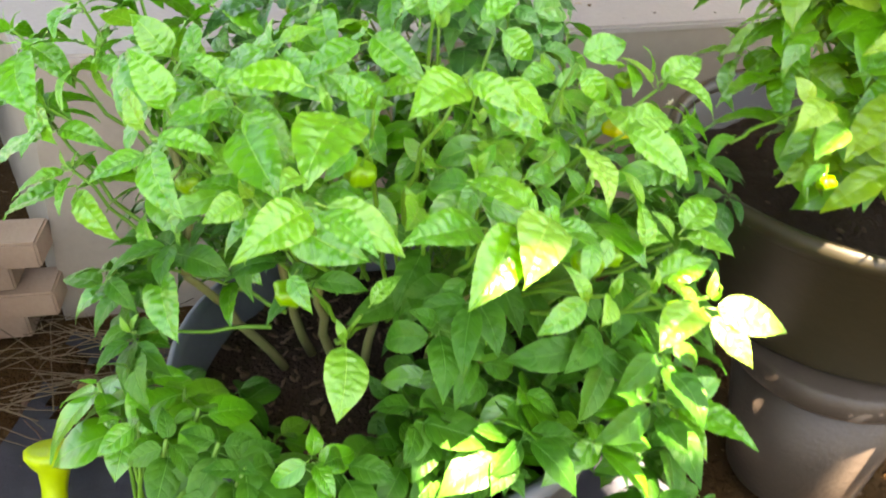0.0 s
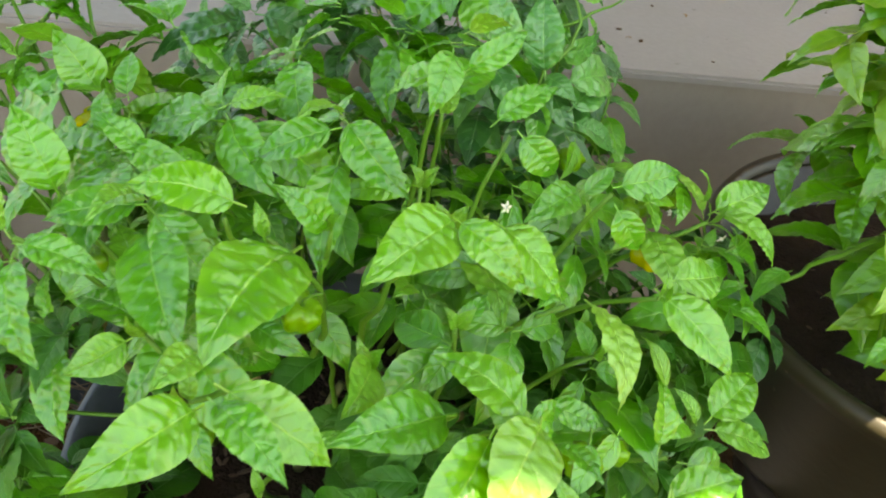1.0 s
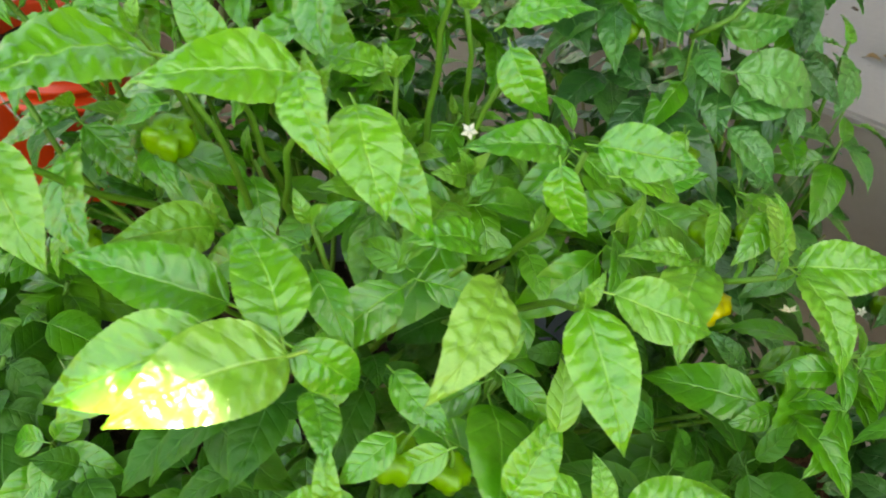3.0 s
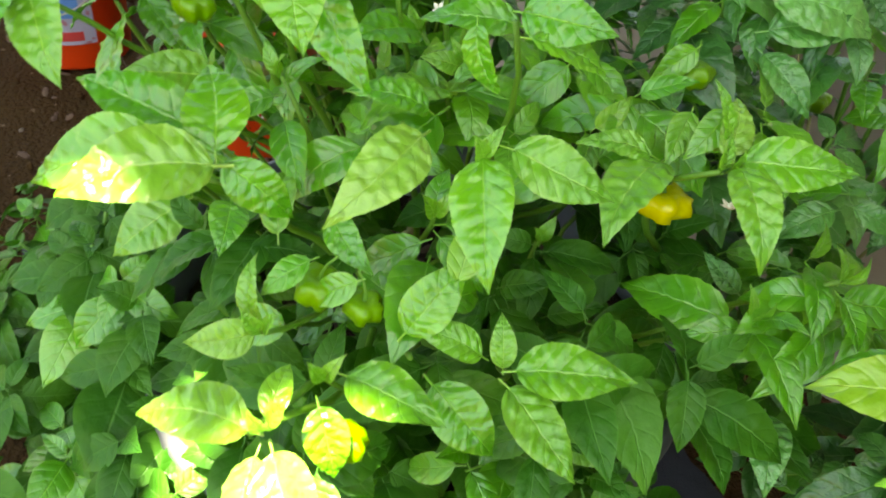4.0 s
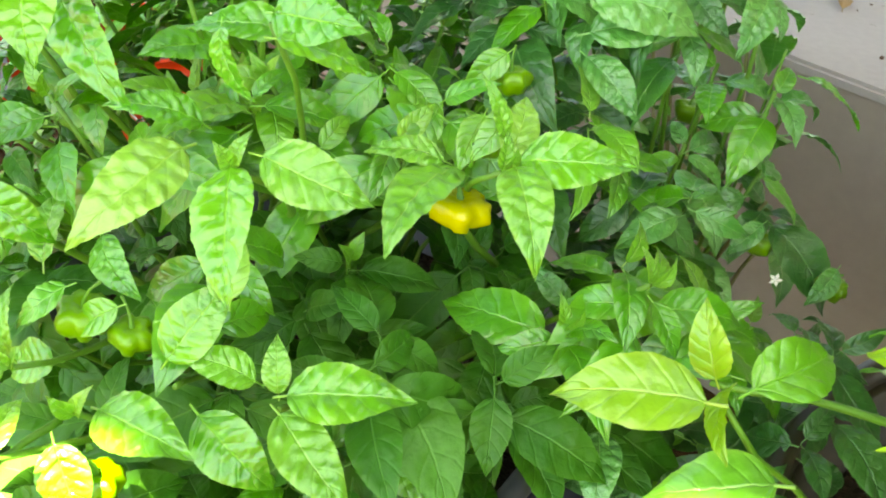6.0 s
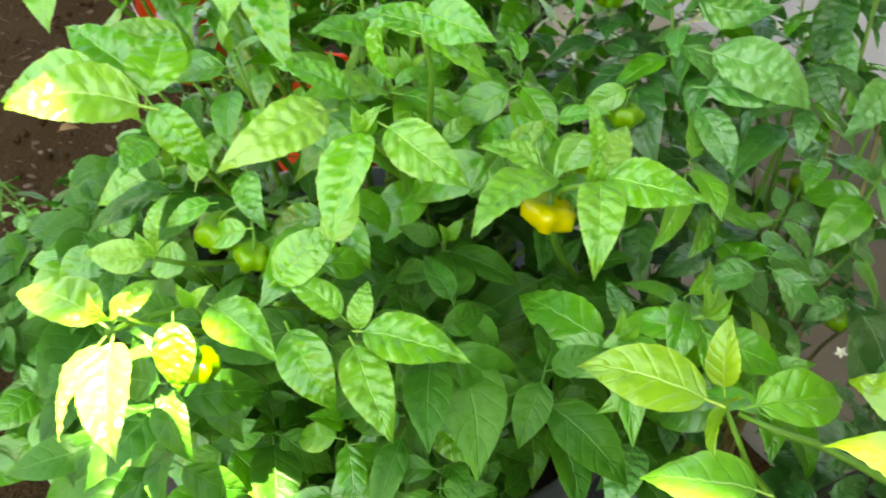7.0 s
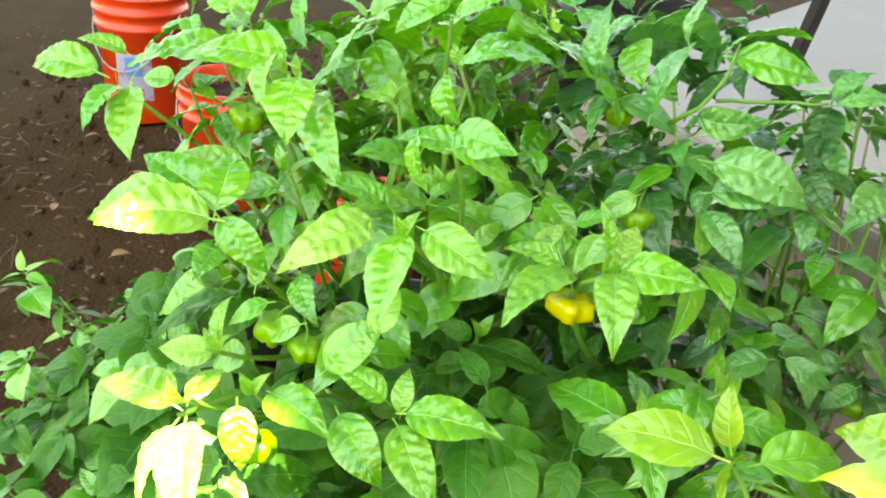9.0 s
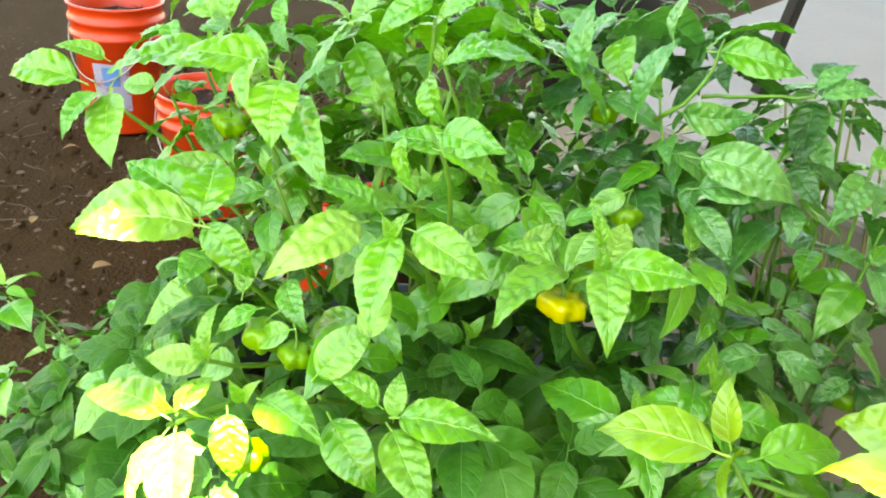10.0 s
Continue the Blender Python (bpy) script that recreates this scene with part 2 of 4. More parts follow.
def leaf_arrays(seed, width=0.52, arch=0.12, fold=0.25, quilt=0.035, rows=46, cols=5, stalk=0.11, waves=42.0):
    """Points, faces and UVs of one leaf, a metre from its node at 0 to its tip on the y axis, upper side to +z."""
    rng = random.Random(seed)
    pts, faces, uvs = [], [], []
    twist = rng.uniform(-0.25, 0.25)
    skew = rng.uniform(-0.05, 0.05)
    ripple = rng.uniform(0, 6.28)
    n = 2 * cols + 1
    for i in range(rows + 1):
        t = i / rows
        y = stalk + (1 - stalk) * t
        half = width * leaf_shape(t) * (1.0 + 0.022 * (i % 2)) if 0 < i < rows else 0.004
        up = arch * 4 * y * (1 - y) * (1.0 - 0.25 * y)
        tip_hook = -0.05 * max(0.0, t - 0.8) / 0.2
        for j in range(-cols, cols + 1):
            s = j / cols
            a = abs(s)
            x = half * s
            cup = fold * half * (a - 0.55 * a * a)
            phase = (t - 0.23 * a) * waves + 1.1 * noise.noise((3.5 * t + seed, 1.5 * s, 0.7))
            k = math.floor(phase / 6.2832)
            cells = 0.55 + 0.45 * math.sin(7.0 * a + 2.4 * k + (1.3 if s > 0 else 0.0) + seed)
            dome = abs(math.sin(phase / 2)) ** 0.7 - 0.6
            puff = 2.1 * quilt * dome * cells * min(1.0, 4.0 * a) * (1 - a ** 2.5) * (1 - t) ** 0.5 * min(1.0, t / 0.10)
            puff += 0.75 * quilt * noise.noise((17 * x + seed, 19 * y, 0.3)) + 0.02 * quilt * min(a * 12.0, 3.0)
            edge = 0.016 * math.sin(7 * t + ripple + s) * a * a
            z = up + cup + puff + edge + tip_hook + twist * x * (t - 0.3)
            pts.append((x + skew * math.sin(math.pi * t), y, z))
            uvs.append((0.5 + 0.5 * s, t))
    for i in range(rows):
        for j in range(2 * cols):
            k = i * n + j
            faces.append((k, k + 1, k + n + 1, k + n))
    base = len(pts)
    for y, z in ((0.0, 0.0), (stalk * 0.55, arch * 0.18), (stalk + 0.02, arch * 4 * stalk * (1 - stalk))):
        for q in range(4):
            a = math.pi / 2 * q + 0.4
            pts.append((0.011 * math.cos(a), y, z + 0.011 * math.sin(a)))
            uvs.append((0.5, 0.02))
    for r in range(2):
        for q in range(4):
            faces.append((base + 4 * r + q, base + 4 * r + (q + 1) % 4, base + 4 * r + 4 + (q + 1) % 4, base + 4 * r + 4 + q))
    return np.array(pts), faces, uvs


def mesh_from(name, pts, faces, uvs, material):
    me = bpy.data.meshes.new(name)
    me.from_pydata([tuple(p) for p in pts], [], faces)
    layer = me.uv_layers.new(name="UVMap")
    flat = np.array([uvs[v] for f in faces for v in f], dtype=np.float32).ravel()
    layer.data.foreach_set("uv", flat)
    me.polygons.foreach_set("use_smooth", [True] * len(me.polygons))
    me.materials.append(material)
    return me


STYLES = [dict(width=0.43, arch=0.10, fold=0.28, quilt=0.034), dict(width=0.41, arch=0.17, fold=0.22, quilt=0.038),
          dict(width=0.45, arch=0.09, fold=0.33, quilt=0.030), dict(width=0.40, arch=0.20, fold=0.42, quilt=0.038),
          dict(width=0.43, arch=0.14, fold=0.12, quilt=0.042), dict(width=0.42, arch=0.07, fold=0.46, quilt=0.030),
          dict(width=0.46, arch=0.12, fold=0.20, quilt=0.034), dict(width=0.39, arch=0.15, fold=0.36, quilt=0.036)]
SHAPES = [leaf_arrays(100 + k, **s) for k, s in enumerate(STYLES)]
SMOOTH_SHAPES = [leaf_arrays(300 + k, width=w, arch=0.10, fold=f, quilt=0.012, rows=18, cols=3, waves=30.0) for k, (w, f) in enumerate(((0.56, 0.25), (0.52, 0.35), (0.60, 0.18), (0.54, 0.30), (0.50, 0.25), (0.58, 0.35), (0.55, 0.2), (0.53, 0.3)))]
SMALL_SHAPES = [leaf_arrays(200 + k, rows=20, cols=3, waves=30.0, **s) for k, s in enumerate(STYLES)]
LEAF_MESHES = {}
LEAF_UNIT = 0.075


def leaf_mesh(style, material, smooth=False):
    key = (style, material.name, smooth)
    if key not in LEAF_MESHES:
        p, f, u = (SMOOTH_SHAPES if smooth else SHAPES)[style]
        LEAF_MESHES[key] = mesh_from("leaf", p * LEAF_UNIT, f, u, material)
    return LEAF_MESHES[key]


def leaf_pose(base, tip, outward, wide=1.0, roll=0.0):
    base, tip = Vector(base), Vector(tip)
    along = tip - base
    size = along.length
    y = along.normalized()
    out = Vector((outward[0], outward[1], 0.0))
    z = Vector((0, 0, 1.0)) + 0.75 * (out.normalized() if out.length > 1e-4 else Vector((0, 0, 0)))
    z = z - y * z.dot(y)
    z.normalize()
    z = Matrix.Rotation(roll, 3, y) @ z
    x = y.cross(z)
    m = Matrix((x, y, z)).transposed().to_4x4()
    return Matrix.Translation(base) @ m @ Matrix.Diagonal((size * wide, size, size, 1.0))


# gaps placed in the unseen shade tree's crown to let the sun down to single leaves and to the earth beside the black
# pot
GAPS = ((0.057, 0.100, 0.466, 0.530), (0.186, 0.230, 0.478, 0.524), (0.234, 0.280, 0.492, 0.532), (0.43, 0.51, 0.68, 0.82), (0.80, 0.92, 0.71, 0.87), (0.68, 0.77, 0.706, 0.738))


class Plant:
    """A pepper plant: stems and single leaves as parts, and the many small ones behind as one part."""

    def __init__(self, name, label, root, middle, seed, limit=300, group=""):
        self.ob = thing(name, label, "plant", root, group)
        self.root, self.middle = Vector(root), Vector(middle)
        self.rng = random.Random(seed)
        self.count, self.limit = 0, limit
        self.rest = {}
        self.smooth = False
        self.tones = None
        self.clear = []
        self.back = Matrix.Translation(-self.root)

    def leaf(self, base, tip, wide=1.0, roll=None, material=None, style=None, single=True, face=None):
        rng = self.rng
        material = material or rng.choice((LEAF, LEAF, LEAF_LIME, LEAF_LIME, LEAF_YOUNG) if roll is not None else (LEAF, LEAF, LEAF, LEAF_LIME, LEAF_YOUNG))
        style = rng.randrange(len(SHAPES)) if style is None else style
        if self.tones and material in (LEAF, LEAF_LIME, LEAF_YOUNG):
            material = self.tones[style % len(self.tones)]
        out = Vector(face) if face else Vector(tip) - self.middle
        middle = (Vector(base) + Vector(tip)) / 2
        if roll is not None:
            self.clear.append(middle)
        elif any((middle - c).length < 0.03 for c in self.clear):
            return
        m = leaf_pose(base, tip, out, wide, rng.uniform(-0.3, 0.3) if roll is None else roll)
        if single and self.count < self.limit:
            ob = link_mesh("leaf", leaf_mesh(style, material, self.smooth), None, self.ob)
            ob.matrix_basis = self.back @ m @ Matrix.Diagonal((1 / LEAF_UNIT, 1 / LEAF_UNIT, 1 / LEAF_UNIT, 1.0))
            self.count += 1
        else:
            self.rest.setdefault(material.name, (material, []))[1].append((style, self.back @ m))

    def sprig(self, node, leaves=6, size=0.075, spread=1.0, material=None, single=True, lean=None):
        """A whorl of leaves round a shoot tip: large ones hang outward, small ones stand in the middle."""
        rng = self.rng
        node = Vector(node)
        turn = rng.uniform(0, 6.28)
        for k in range(leaves):
            a = turn + k * 2.4 + rng.uniform(-0.3, 0.3)
            old = 1.0 - k / max(1, leaves)
            length = size * (0.45 + 0.75 * old) * rng.uniform(0.8, 1.15)
            drop = rng.uniform(-0.75, 0.05) * spread - 0.15
            if old < 0.25:
                drop = rng.uniform(0.2, 0.9)
            d = Vector((math.cos(a), math.sin(a), drop))
            if lean is not None:
                d += Vector(lean) * 0.6
            d.normalize()
            base = node - Vector((0, 0, 0.035 * old * rng.uniform(0.2, 1.0)))
            m = material or (LEAF_YOUNG if old < 0.2 and rng.random() < 0.5 else LEAF)
            self.leaf(base, base + d * length, rng.uniform(0.85, 1.15), None, m, None, single)

    def stem(self, a, b, r0=0.005, r1=0.0025, sag=0.0, side=0.0, material=None, name="branch"):
        bm = bmesh.new()
        pts = bend(Vector(a) - self.root, Vector(b) - self.root, sag, side, 7, self.rng)
        tube(bm, pts, [r0 + (r1 - r0) * i / 7 for i in range(8)], 7)
        return part(name, bm, material or STEM, self.ob)

    def fruit(self, at, size=0.032, material=None, seed=0, tilt=(0.0, 0.0), single=True):
        ob = pepper(size, material or FRUIT, self.ob, seed)
        ob.matrix_basis = Matrix.Translation(Vector(at) - self.root) @ Euler((tilt[0], tilt[1], seed * 1.7)).to_matrix().to_4x4()
        if material is FRUIT_RIPE:
            ob.matrix_basis = ob.matrix_basis @ Matrix.Diagonal((1.3, 1.2, 1.0, 1.0))
            return ob
        top, a = Vector(at) + Vector((0, 0, 0.016)), self.rng.uniform(3.6, 5.6)
        self.leaf(top, top + Vector((0.036 * math.cos(a), 0.036 * math.sin(a), -0.024)), 1.0)
        return ob

    def flower(self, at, face=(0, -0.5, 0.6), size=0.012):
        bm = bmesh.new()
        for k in range(5):
            a = 2 * math.pi * k / 5
            mid = [(0.0, 0.0, 0.0), (0.45 * size, 0.28 * size, 0.12 * size), (size, 0.0, -0.1 * size), (0.45 * size, -0.28 * size, 0.12 * size)]
            vs = [bm.verts.new(Matrix.Rotation(a, 3, "Z") @ Vector(p)) for p in mid]
            bm.faces.new(vs)
        bmesh.ops.create_icosphere(bm, subdivisions=1, radius=0.22 * size, matrix=Matrix.Translation((0, 0, 0.15 * size)))
        ob = part("flower", bm, PETAL, self.ob, "small white pepper flower")
        ob.matrix_basis = Matrix.Translation(Vector(at) - self.root) @ Vector(face).to_track_quat("Z", "Y").to_matrix().to_4x4()
        return ob

    def finish(self):
        for material, leaves in self.rest.values():
            pts, faces, uvs, n = [], [], [], 0
            for style, m in leaves:
                p, f, u = (SMOOTH_SHAPES if self.smooth else SMALL_SHAPES)[style]
                m = np.array(m)
                pts.append(p @ m[:3, :3].T + m[:3, 3])
                faces += [tuple(v + n for v in q) for q in f]
                uvs += u
                n += len(p)
            me = mesh_from("foliage", np.concatenate(pts), faces, uvs, material)
            tagged(link_mesh("foliage", me, None, self.ob), kind="stuff")


FRUIT_MESHES = {}


def pepper(size, material, parent, seed=0):
    """A squat lantern-shaped pepper hanging from a curved stalk with a small green cap."""
    key = (seed % 4, round(size, 3), material.name)
    if key not in FRUIT_MESHES:
        rng = random.Random(seed)
        bm = bmesh.new()
        lobes = 5 + seed % 2
        rings = []
        prof = [(0.05, -0.08), (0.35, 0.02), (0.70, 0.03), (0.95, -0.12), (1.0, -0.38), (0.93, -0.66), (0.78, -0.88), (0.50, -1.02), (0.22, -0.98), (0.04, -0.90)]
        for r, z in prof:
            ring = []
            for k in range(24):
                a = 2 * math.pi * k / 24
                crease = 1 - 0.34 * (1 - abs(math.sin(lobes * a / 2 + seed))) ** 2.5 * (1 if r > 0.1 else 0) * (0.45 if z > -0.05 else 1.25)
                crease *= 1 + 0.26 * noise.noise((2.2 * math.cos(a) + seed, 2.2 * math.sin(a), 2.5 * z))
                ring.append(bm.verts.new((r * crease * math.cos(a) * size * 0.5, r * crease * math.sin(a) * size * 0.5,
                                          z * size * 0.60 + rng.uniform(-0.02, 0.02) * size)))
            rings.append(ring)
        for a, b in zip(rings, rings[1:]):
            for k in range(24):
                bm.faces.new((a[k], b[k], b[(k + 1) % 24], a[(k + 1) % 24]))
        bm.faces.new(rings[0])
        bm.faces.new(rings[-1][::-1])
        me = bpy.data.meshes.new("pepper")
        bm.to_mesh(me)
        bm.free()
        me.polygons.foreach_set("use_smooth", [True] * len(me.polygons))
        me.materials.append(material)
        bm = bmesh.new()
        tube(bm, [(0, 0, -0.002), (0.001, 0, 0.005), (0.004, 0, 0.010), (0.010, 0, 0.014)], [0.0020, 0.0010, 0.0008, 0.0009], 6)
        cap = bpy.data.meshes.new("stalk")
        bm.to_mesh(cap)
        bm.free()
        cap.materials.append(STEM)
        FRUIT_MESHES[key] = (me, cap)
    me, cap = FRUIT_MESHES[key]
    ob = link_mesh("pepper", me, None, parent, "ripe yellow pepper" if material == FRUIT_RIPE else "green lantern-shaped pepper")
    link_mesh("stalk", cap, None, ob)
    return ob


# ---- ground, slab, wall ----
EDGE_TURN = math.atan(0.26)
SLAB_Z = 0.42
GROUND_Z = -0.12


def edge_y(x):
    return 1.437 + 0.26 * x


def build_ground():
    bm = bmesh.new()
    n = 120
    size = 6.0
    grid = {}
    for i in range(n + 1):
        for j in range(n + 1):
            u, v = 2 * i / n - 1, 2 * j / n - 1
            x, y = size * u * abs(u) - 0.3, size * v * abs(v) + 0.6
            z = 0.018 * noise.noise((x * 3, y * 3, 0)) + 0.010 * noise.noise((x * 14, y * 14, 3)) + 0.006 * noise.noise((x * 40, y * 40, 5))
            grid[i, j] = bm.verts.new((x, y, GROUND_Z + z - 0.01))
    for i in range(n):
        for j in range(n):
            bm.faces.new((grid[i, j], grid[i + 1, j], grid[i + 1, j + 1], grid[i, j + 1]))
    ob = part("ground", bm, EARTH)
    tagged(ob, "bare dark brown earth with scattered chips", "ground", kind="structure")
    bm = bmesh.new()
    far = [bm.verts.new(p) for p in ((-400, -400, GROUND_Z - 0.06), (400, -400, GROUND_Z - 0.06), (400, 400, GROUND_Z - 0.06), (-400, 400, GROUND_Z - 0.06))]
    bm.faces.new(far)
    tagged(part("ground_beyond", bm, EARTH), "bare earth reaching to the horizon", "ground", kind="structure")


def slab_prism(grow, z0, z1, bevel):
    """The slab's outline, its left end running off at a slant, between two heights."""
    bm = bmesh.new()
    plan = [(-0.775 - grow, edge_y(-0.775) - grow), (6.5, edge_y(6.5) - grow), (6.5, 7.2), (-4.20 - grow, 6.2)]
    # the cast end leans in a little towards the top
    low, top = [[bm.verts.new((x + (0.11 * (z - GROUND_Z) if k in (0, 3) else 0.0), y, z)) for k, (x, y) in enumerate(plan)] for z in (z0, z1)]
    bm.faces.new(low[::-1])
    bm.faces.new(top)
    for k in range(4):
        bm.faces.new((low[k], low[(k + 1) % 4], top[(k + 1) % 4], top[k]))
    if bevel:
        bmesh.ops.bevel(bm, geom=[e for e in bm.edges if min(v.co.z for v in e.verts) > z0 + 1e-4], offset=bevel, segments=2, affect="EDGES")
    return bm


def build_slab():
    ob = part("wall_slab", slab_prism(-0.003, GROUND_Z - 0.1, SLAB_Z - 0.014, 0.0), CONCRETE_FACE, smooth=False)
    tagged(ob, "stained grey-brown concrete face below the slab", "wall", kind="structure")
    ob = part("floor_slab", slab_prism(0.0, SLAB_Z - 0.014, SLAB_Z, 0.005), CONCRETE, smooth=False)
    tagged(ob, "pale grey concrete porch slab with crumbs and dry leaves", "floor", kind="structure")


def build_porch():
    """The roof over the slab, carried by the slim posts, and the house wall at its back: both unseen, added to block
    sky light.
    """
    m = pose(0, edge_y(0), 0, 0, 0, math.degrees(EDGE_TURN))
    for name, size, material, label in (("ceiling_porch", (-0.9, 0.10, SLAB_Z + 2.08, 7.0, 4.2, SLAB_Z + 2.22), ROOF, "unseen plain boarded porch roof added over the slab"),
                                        ("wall_house", (-0.9, 3.9, SLAB_Z, 7.0, 4.1, SLAB_Z + 2.078), ROOF, "unseen plain pale house wall added behind the porch")):
        bm = bmesh.new()
        box(bm, *size, 0.004)
        ob = part(name, bm, material, smooth=False)
        ob.matrix_basis = m
        tagged(ob, label, "ceiling" if "ceil" in name else "wall", kind="structure")


build_ground()
build_slab()
build_porch()


# ---- unseen shade trees ----
def build_tree(root, middle, radii, count, label, open_sky=False):
    """An unseen tall tree, added only to block the sun; its crown keeps it off all but the front leaves."""
    rng = random.Random(77)
    root = Vector(root)
    tree = thing("unseen_shade_tree", label, "tree", root, "shade trees")
    bm = bmesh.new()
    top = Vector((0.45 * root.x + 0.55 * middle[0], 0.45 * root.y + 0.55 * middle[1], middle[2] - 1.4))
    tube(bm, [p - root for p in bend(root, top, 0.0, 0.2, 8)], [0.18 - 0.012 * i for i in range(9)], 12)
    part("trunk", bm, STEM_WOOD, tree)
    for k in range(9):
        bm = bmesh.new()
        end = Vector((middle[0] + rng.uniform(-0.7, 0.7) * radii[0], middle[1] + rng.uniform(-0.7, 0.7) * radii[1], middle[2] + rng.uniform(-0.4, 0.4)))
        tube(bm, [p - root for p in bend(top, end, 0.2, rng.uniform(-0.3, 0.3), 7)], [0.06 - 0.007 * i for i in range(8)], 7)
        part("limb", bm, STEM_WOOD, tree)
    pts, faces, uvs = [], [], []
    for k in range(count):
        x, y, z = middle[0] + 1.2 * radii[0] * rng.uniform(-1, 1), middle[1] + 1.2 * radii[1] * rng.uniform(-1, 1), middle[2] + rng.uniform(-0.6, 0.6)
        a, s = rng.uniform(0, 6.28), rng.uniform(0.16, 0.26)
        d, up = Vector((math.cos(a), math.sin(a), rng.uniform(-0.5, 0.3))), Vector((rng.uniform(-0.4, 0.4), rng.uniform(-0.4, 0.4), 1.0))
        mid = Vector((x, y, z)) + d * s * 0.5
        if ((mid.x - middle[0]) / radii[0]) ** 2 + ((mid.y - middle[1]) / radii[1]) ** 2 > 1.0 - 0.12 * math.sin(3 * x + 2 * y):
            continue
        # the added crown is cut open and thinned where sun must reach the front of the bed
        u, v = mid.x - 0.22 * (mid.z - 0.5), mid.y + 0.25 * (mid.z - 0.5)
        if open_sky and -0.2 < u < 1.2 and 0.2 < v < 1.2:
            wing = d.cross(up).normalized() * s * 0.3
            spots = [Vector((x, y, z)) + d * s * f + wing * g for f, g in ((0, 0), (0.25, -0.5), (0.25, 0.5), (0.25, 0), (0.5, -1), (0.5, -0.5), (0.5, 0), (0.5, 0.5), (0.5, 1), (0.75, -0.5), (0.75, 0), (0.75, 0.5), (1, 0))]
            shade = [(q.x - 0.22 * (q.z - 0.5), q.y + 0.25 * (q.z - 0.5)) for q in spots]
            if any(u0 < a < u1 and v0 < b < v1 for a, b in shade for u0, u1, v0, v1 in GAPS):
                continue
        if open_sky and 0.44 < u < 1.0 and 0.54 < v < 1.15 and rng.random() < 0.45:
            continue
        side = d.cross(up).normalized() * s * 0.3
        c = Vector((x, y, z)) - root
        n = len(pts)
        pts += [tuple(c), tuple(c + d * s * 0.5 + side), tuple(c + d * s), tuple(c + d * s * 0.5 - side), tuple(c + d * s * 0.5 - Vector((0, 0, 0.02)))]
        uvs += [(0.5, 0.0), (1.0, 0.5), (0.5, 1.0), (0.0, 0.5), (0.5, 0.5)]
        faces += [(n, n + 1, n + 4), (n + 1, n + 2, n + 4), (n + 2, n + 3, n + 4), (n + 3, n, n + 4)]
    me = mesh_from("crown", pts, faces, uvs, LEAF_SHADED)
    tagged(link_mesh("crown", me, None, tree), kind="stuff")


# both trees stand out of view and are added for their shade
build_tree((5.2, -1.6, 0.0), (0.95, -0.45, 7.8), (2.3, 2.2), 21000, "unseen tall leafy tree added to shade the pepper bed", True)
build_tree((-3.6, -4.6, 0.0), (-3.4, -0.1, 7.8), (4.4, 4.4), 52000, "unseen tall leafy tree added to shade the bare earth")


# ---- pots ----
def soil_disc(r, z, parent, chips=40, seed=1):
    bm = bmesh.new()
    rng = random.Random(seed)
    rings = []
    for i in range(9):
        q = r * i / 8
        rings.append([bm.verts.new((q * math.cos(a), q * math.sin(a), z + 0.012 * noise.noise((q * 20 * math.cos(a), q * 20 * math.sin(a), seed)) + 0.01 * (1 - i / 8)))
                      for a in (2 * math.pi * k / 36 for k in range(36))])
    for a, b in zip(rings, rings[1:]):
        for k in range(36):
            bm.faces.new((a[k], b[k], b[(k + 1) % 36], a[(k + 1) % 36]))
    bmesh.ops.remove_doubles(bm, verts=rings[0], dist=0.0001)
    ob = part("soil", bm, SOIL, parent, "dark crumbly potting soil")
    bm = bmesh.new()
    for _ in range(chips):
        q, a = r * 0.95 * math.sqrt(rng.random()), rng.uniform(0, 6.28)
        s = rng.uniform(0.0018, 0.007)
        mat = Matrix.Translation((q * math.cos(a), q * math.sin(a), z + 0.012)) @ Euler((rng.uniform(-0.6, 0.6), rng.uniform(-0.6, 0.6), rng.uniform(0, 6))).to_matrix().to_4x4() @ Matrix.Diagonal((s * 1.6, s * 0.7, s * 0.3, 1))
        bmesh.ops.create_icosphere(bm, subdivisions=1, radius=1.0, matrix=mat)
    tagged(part("bark", bm, CHIP, parent, smooth=False), kind="stuff")
    return ob


def build_tub():
    pot = thing("plant_tub", "wide grey plastic plant tub full of dark soil", "pot", (-0.05, 0.78, GROUND_Z))
    bm = bmesh.new()
    lathe(bm, [(0.0, 0.0), (0.205, 0.0), (0.218, 0.01), (0.265, 0.345), (0.280, 0.348), (0.283, 0.362), (0.280, 0.372), (0.272, 0.375), (0.262, 0.365), (0.212, 0.02), (0.0, 0.018)], 56)
    part("body", bm, GREY, pot)
    soil_disc(0.252, 0.305, pot, 420, 3)


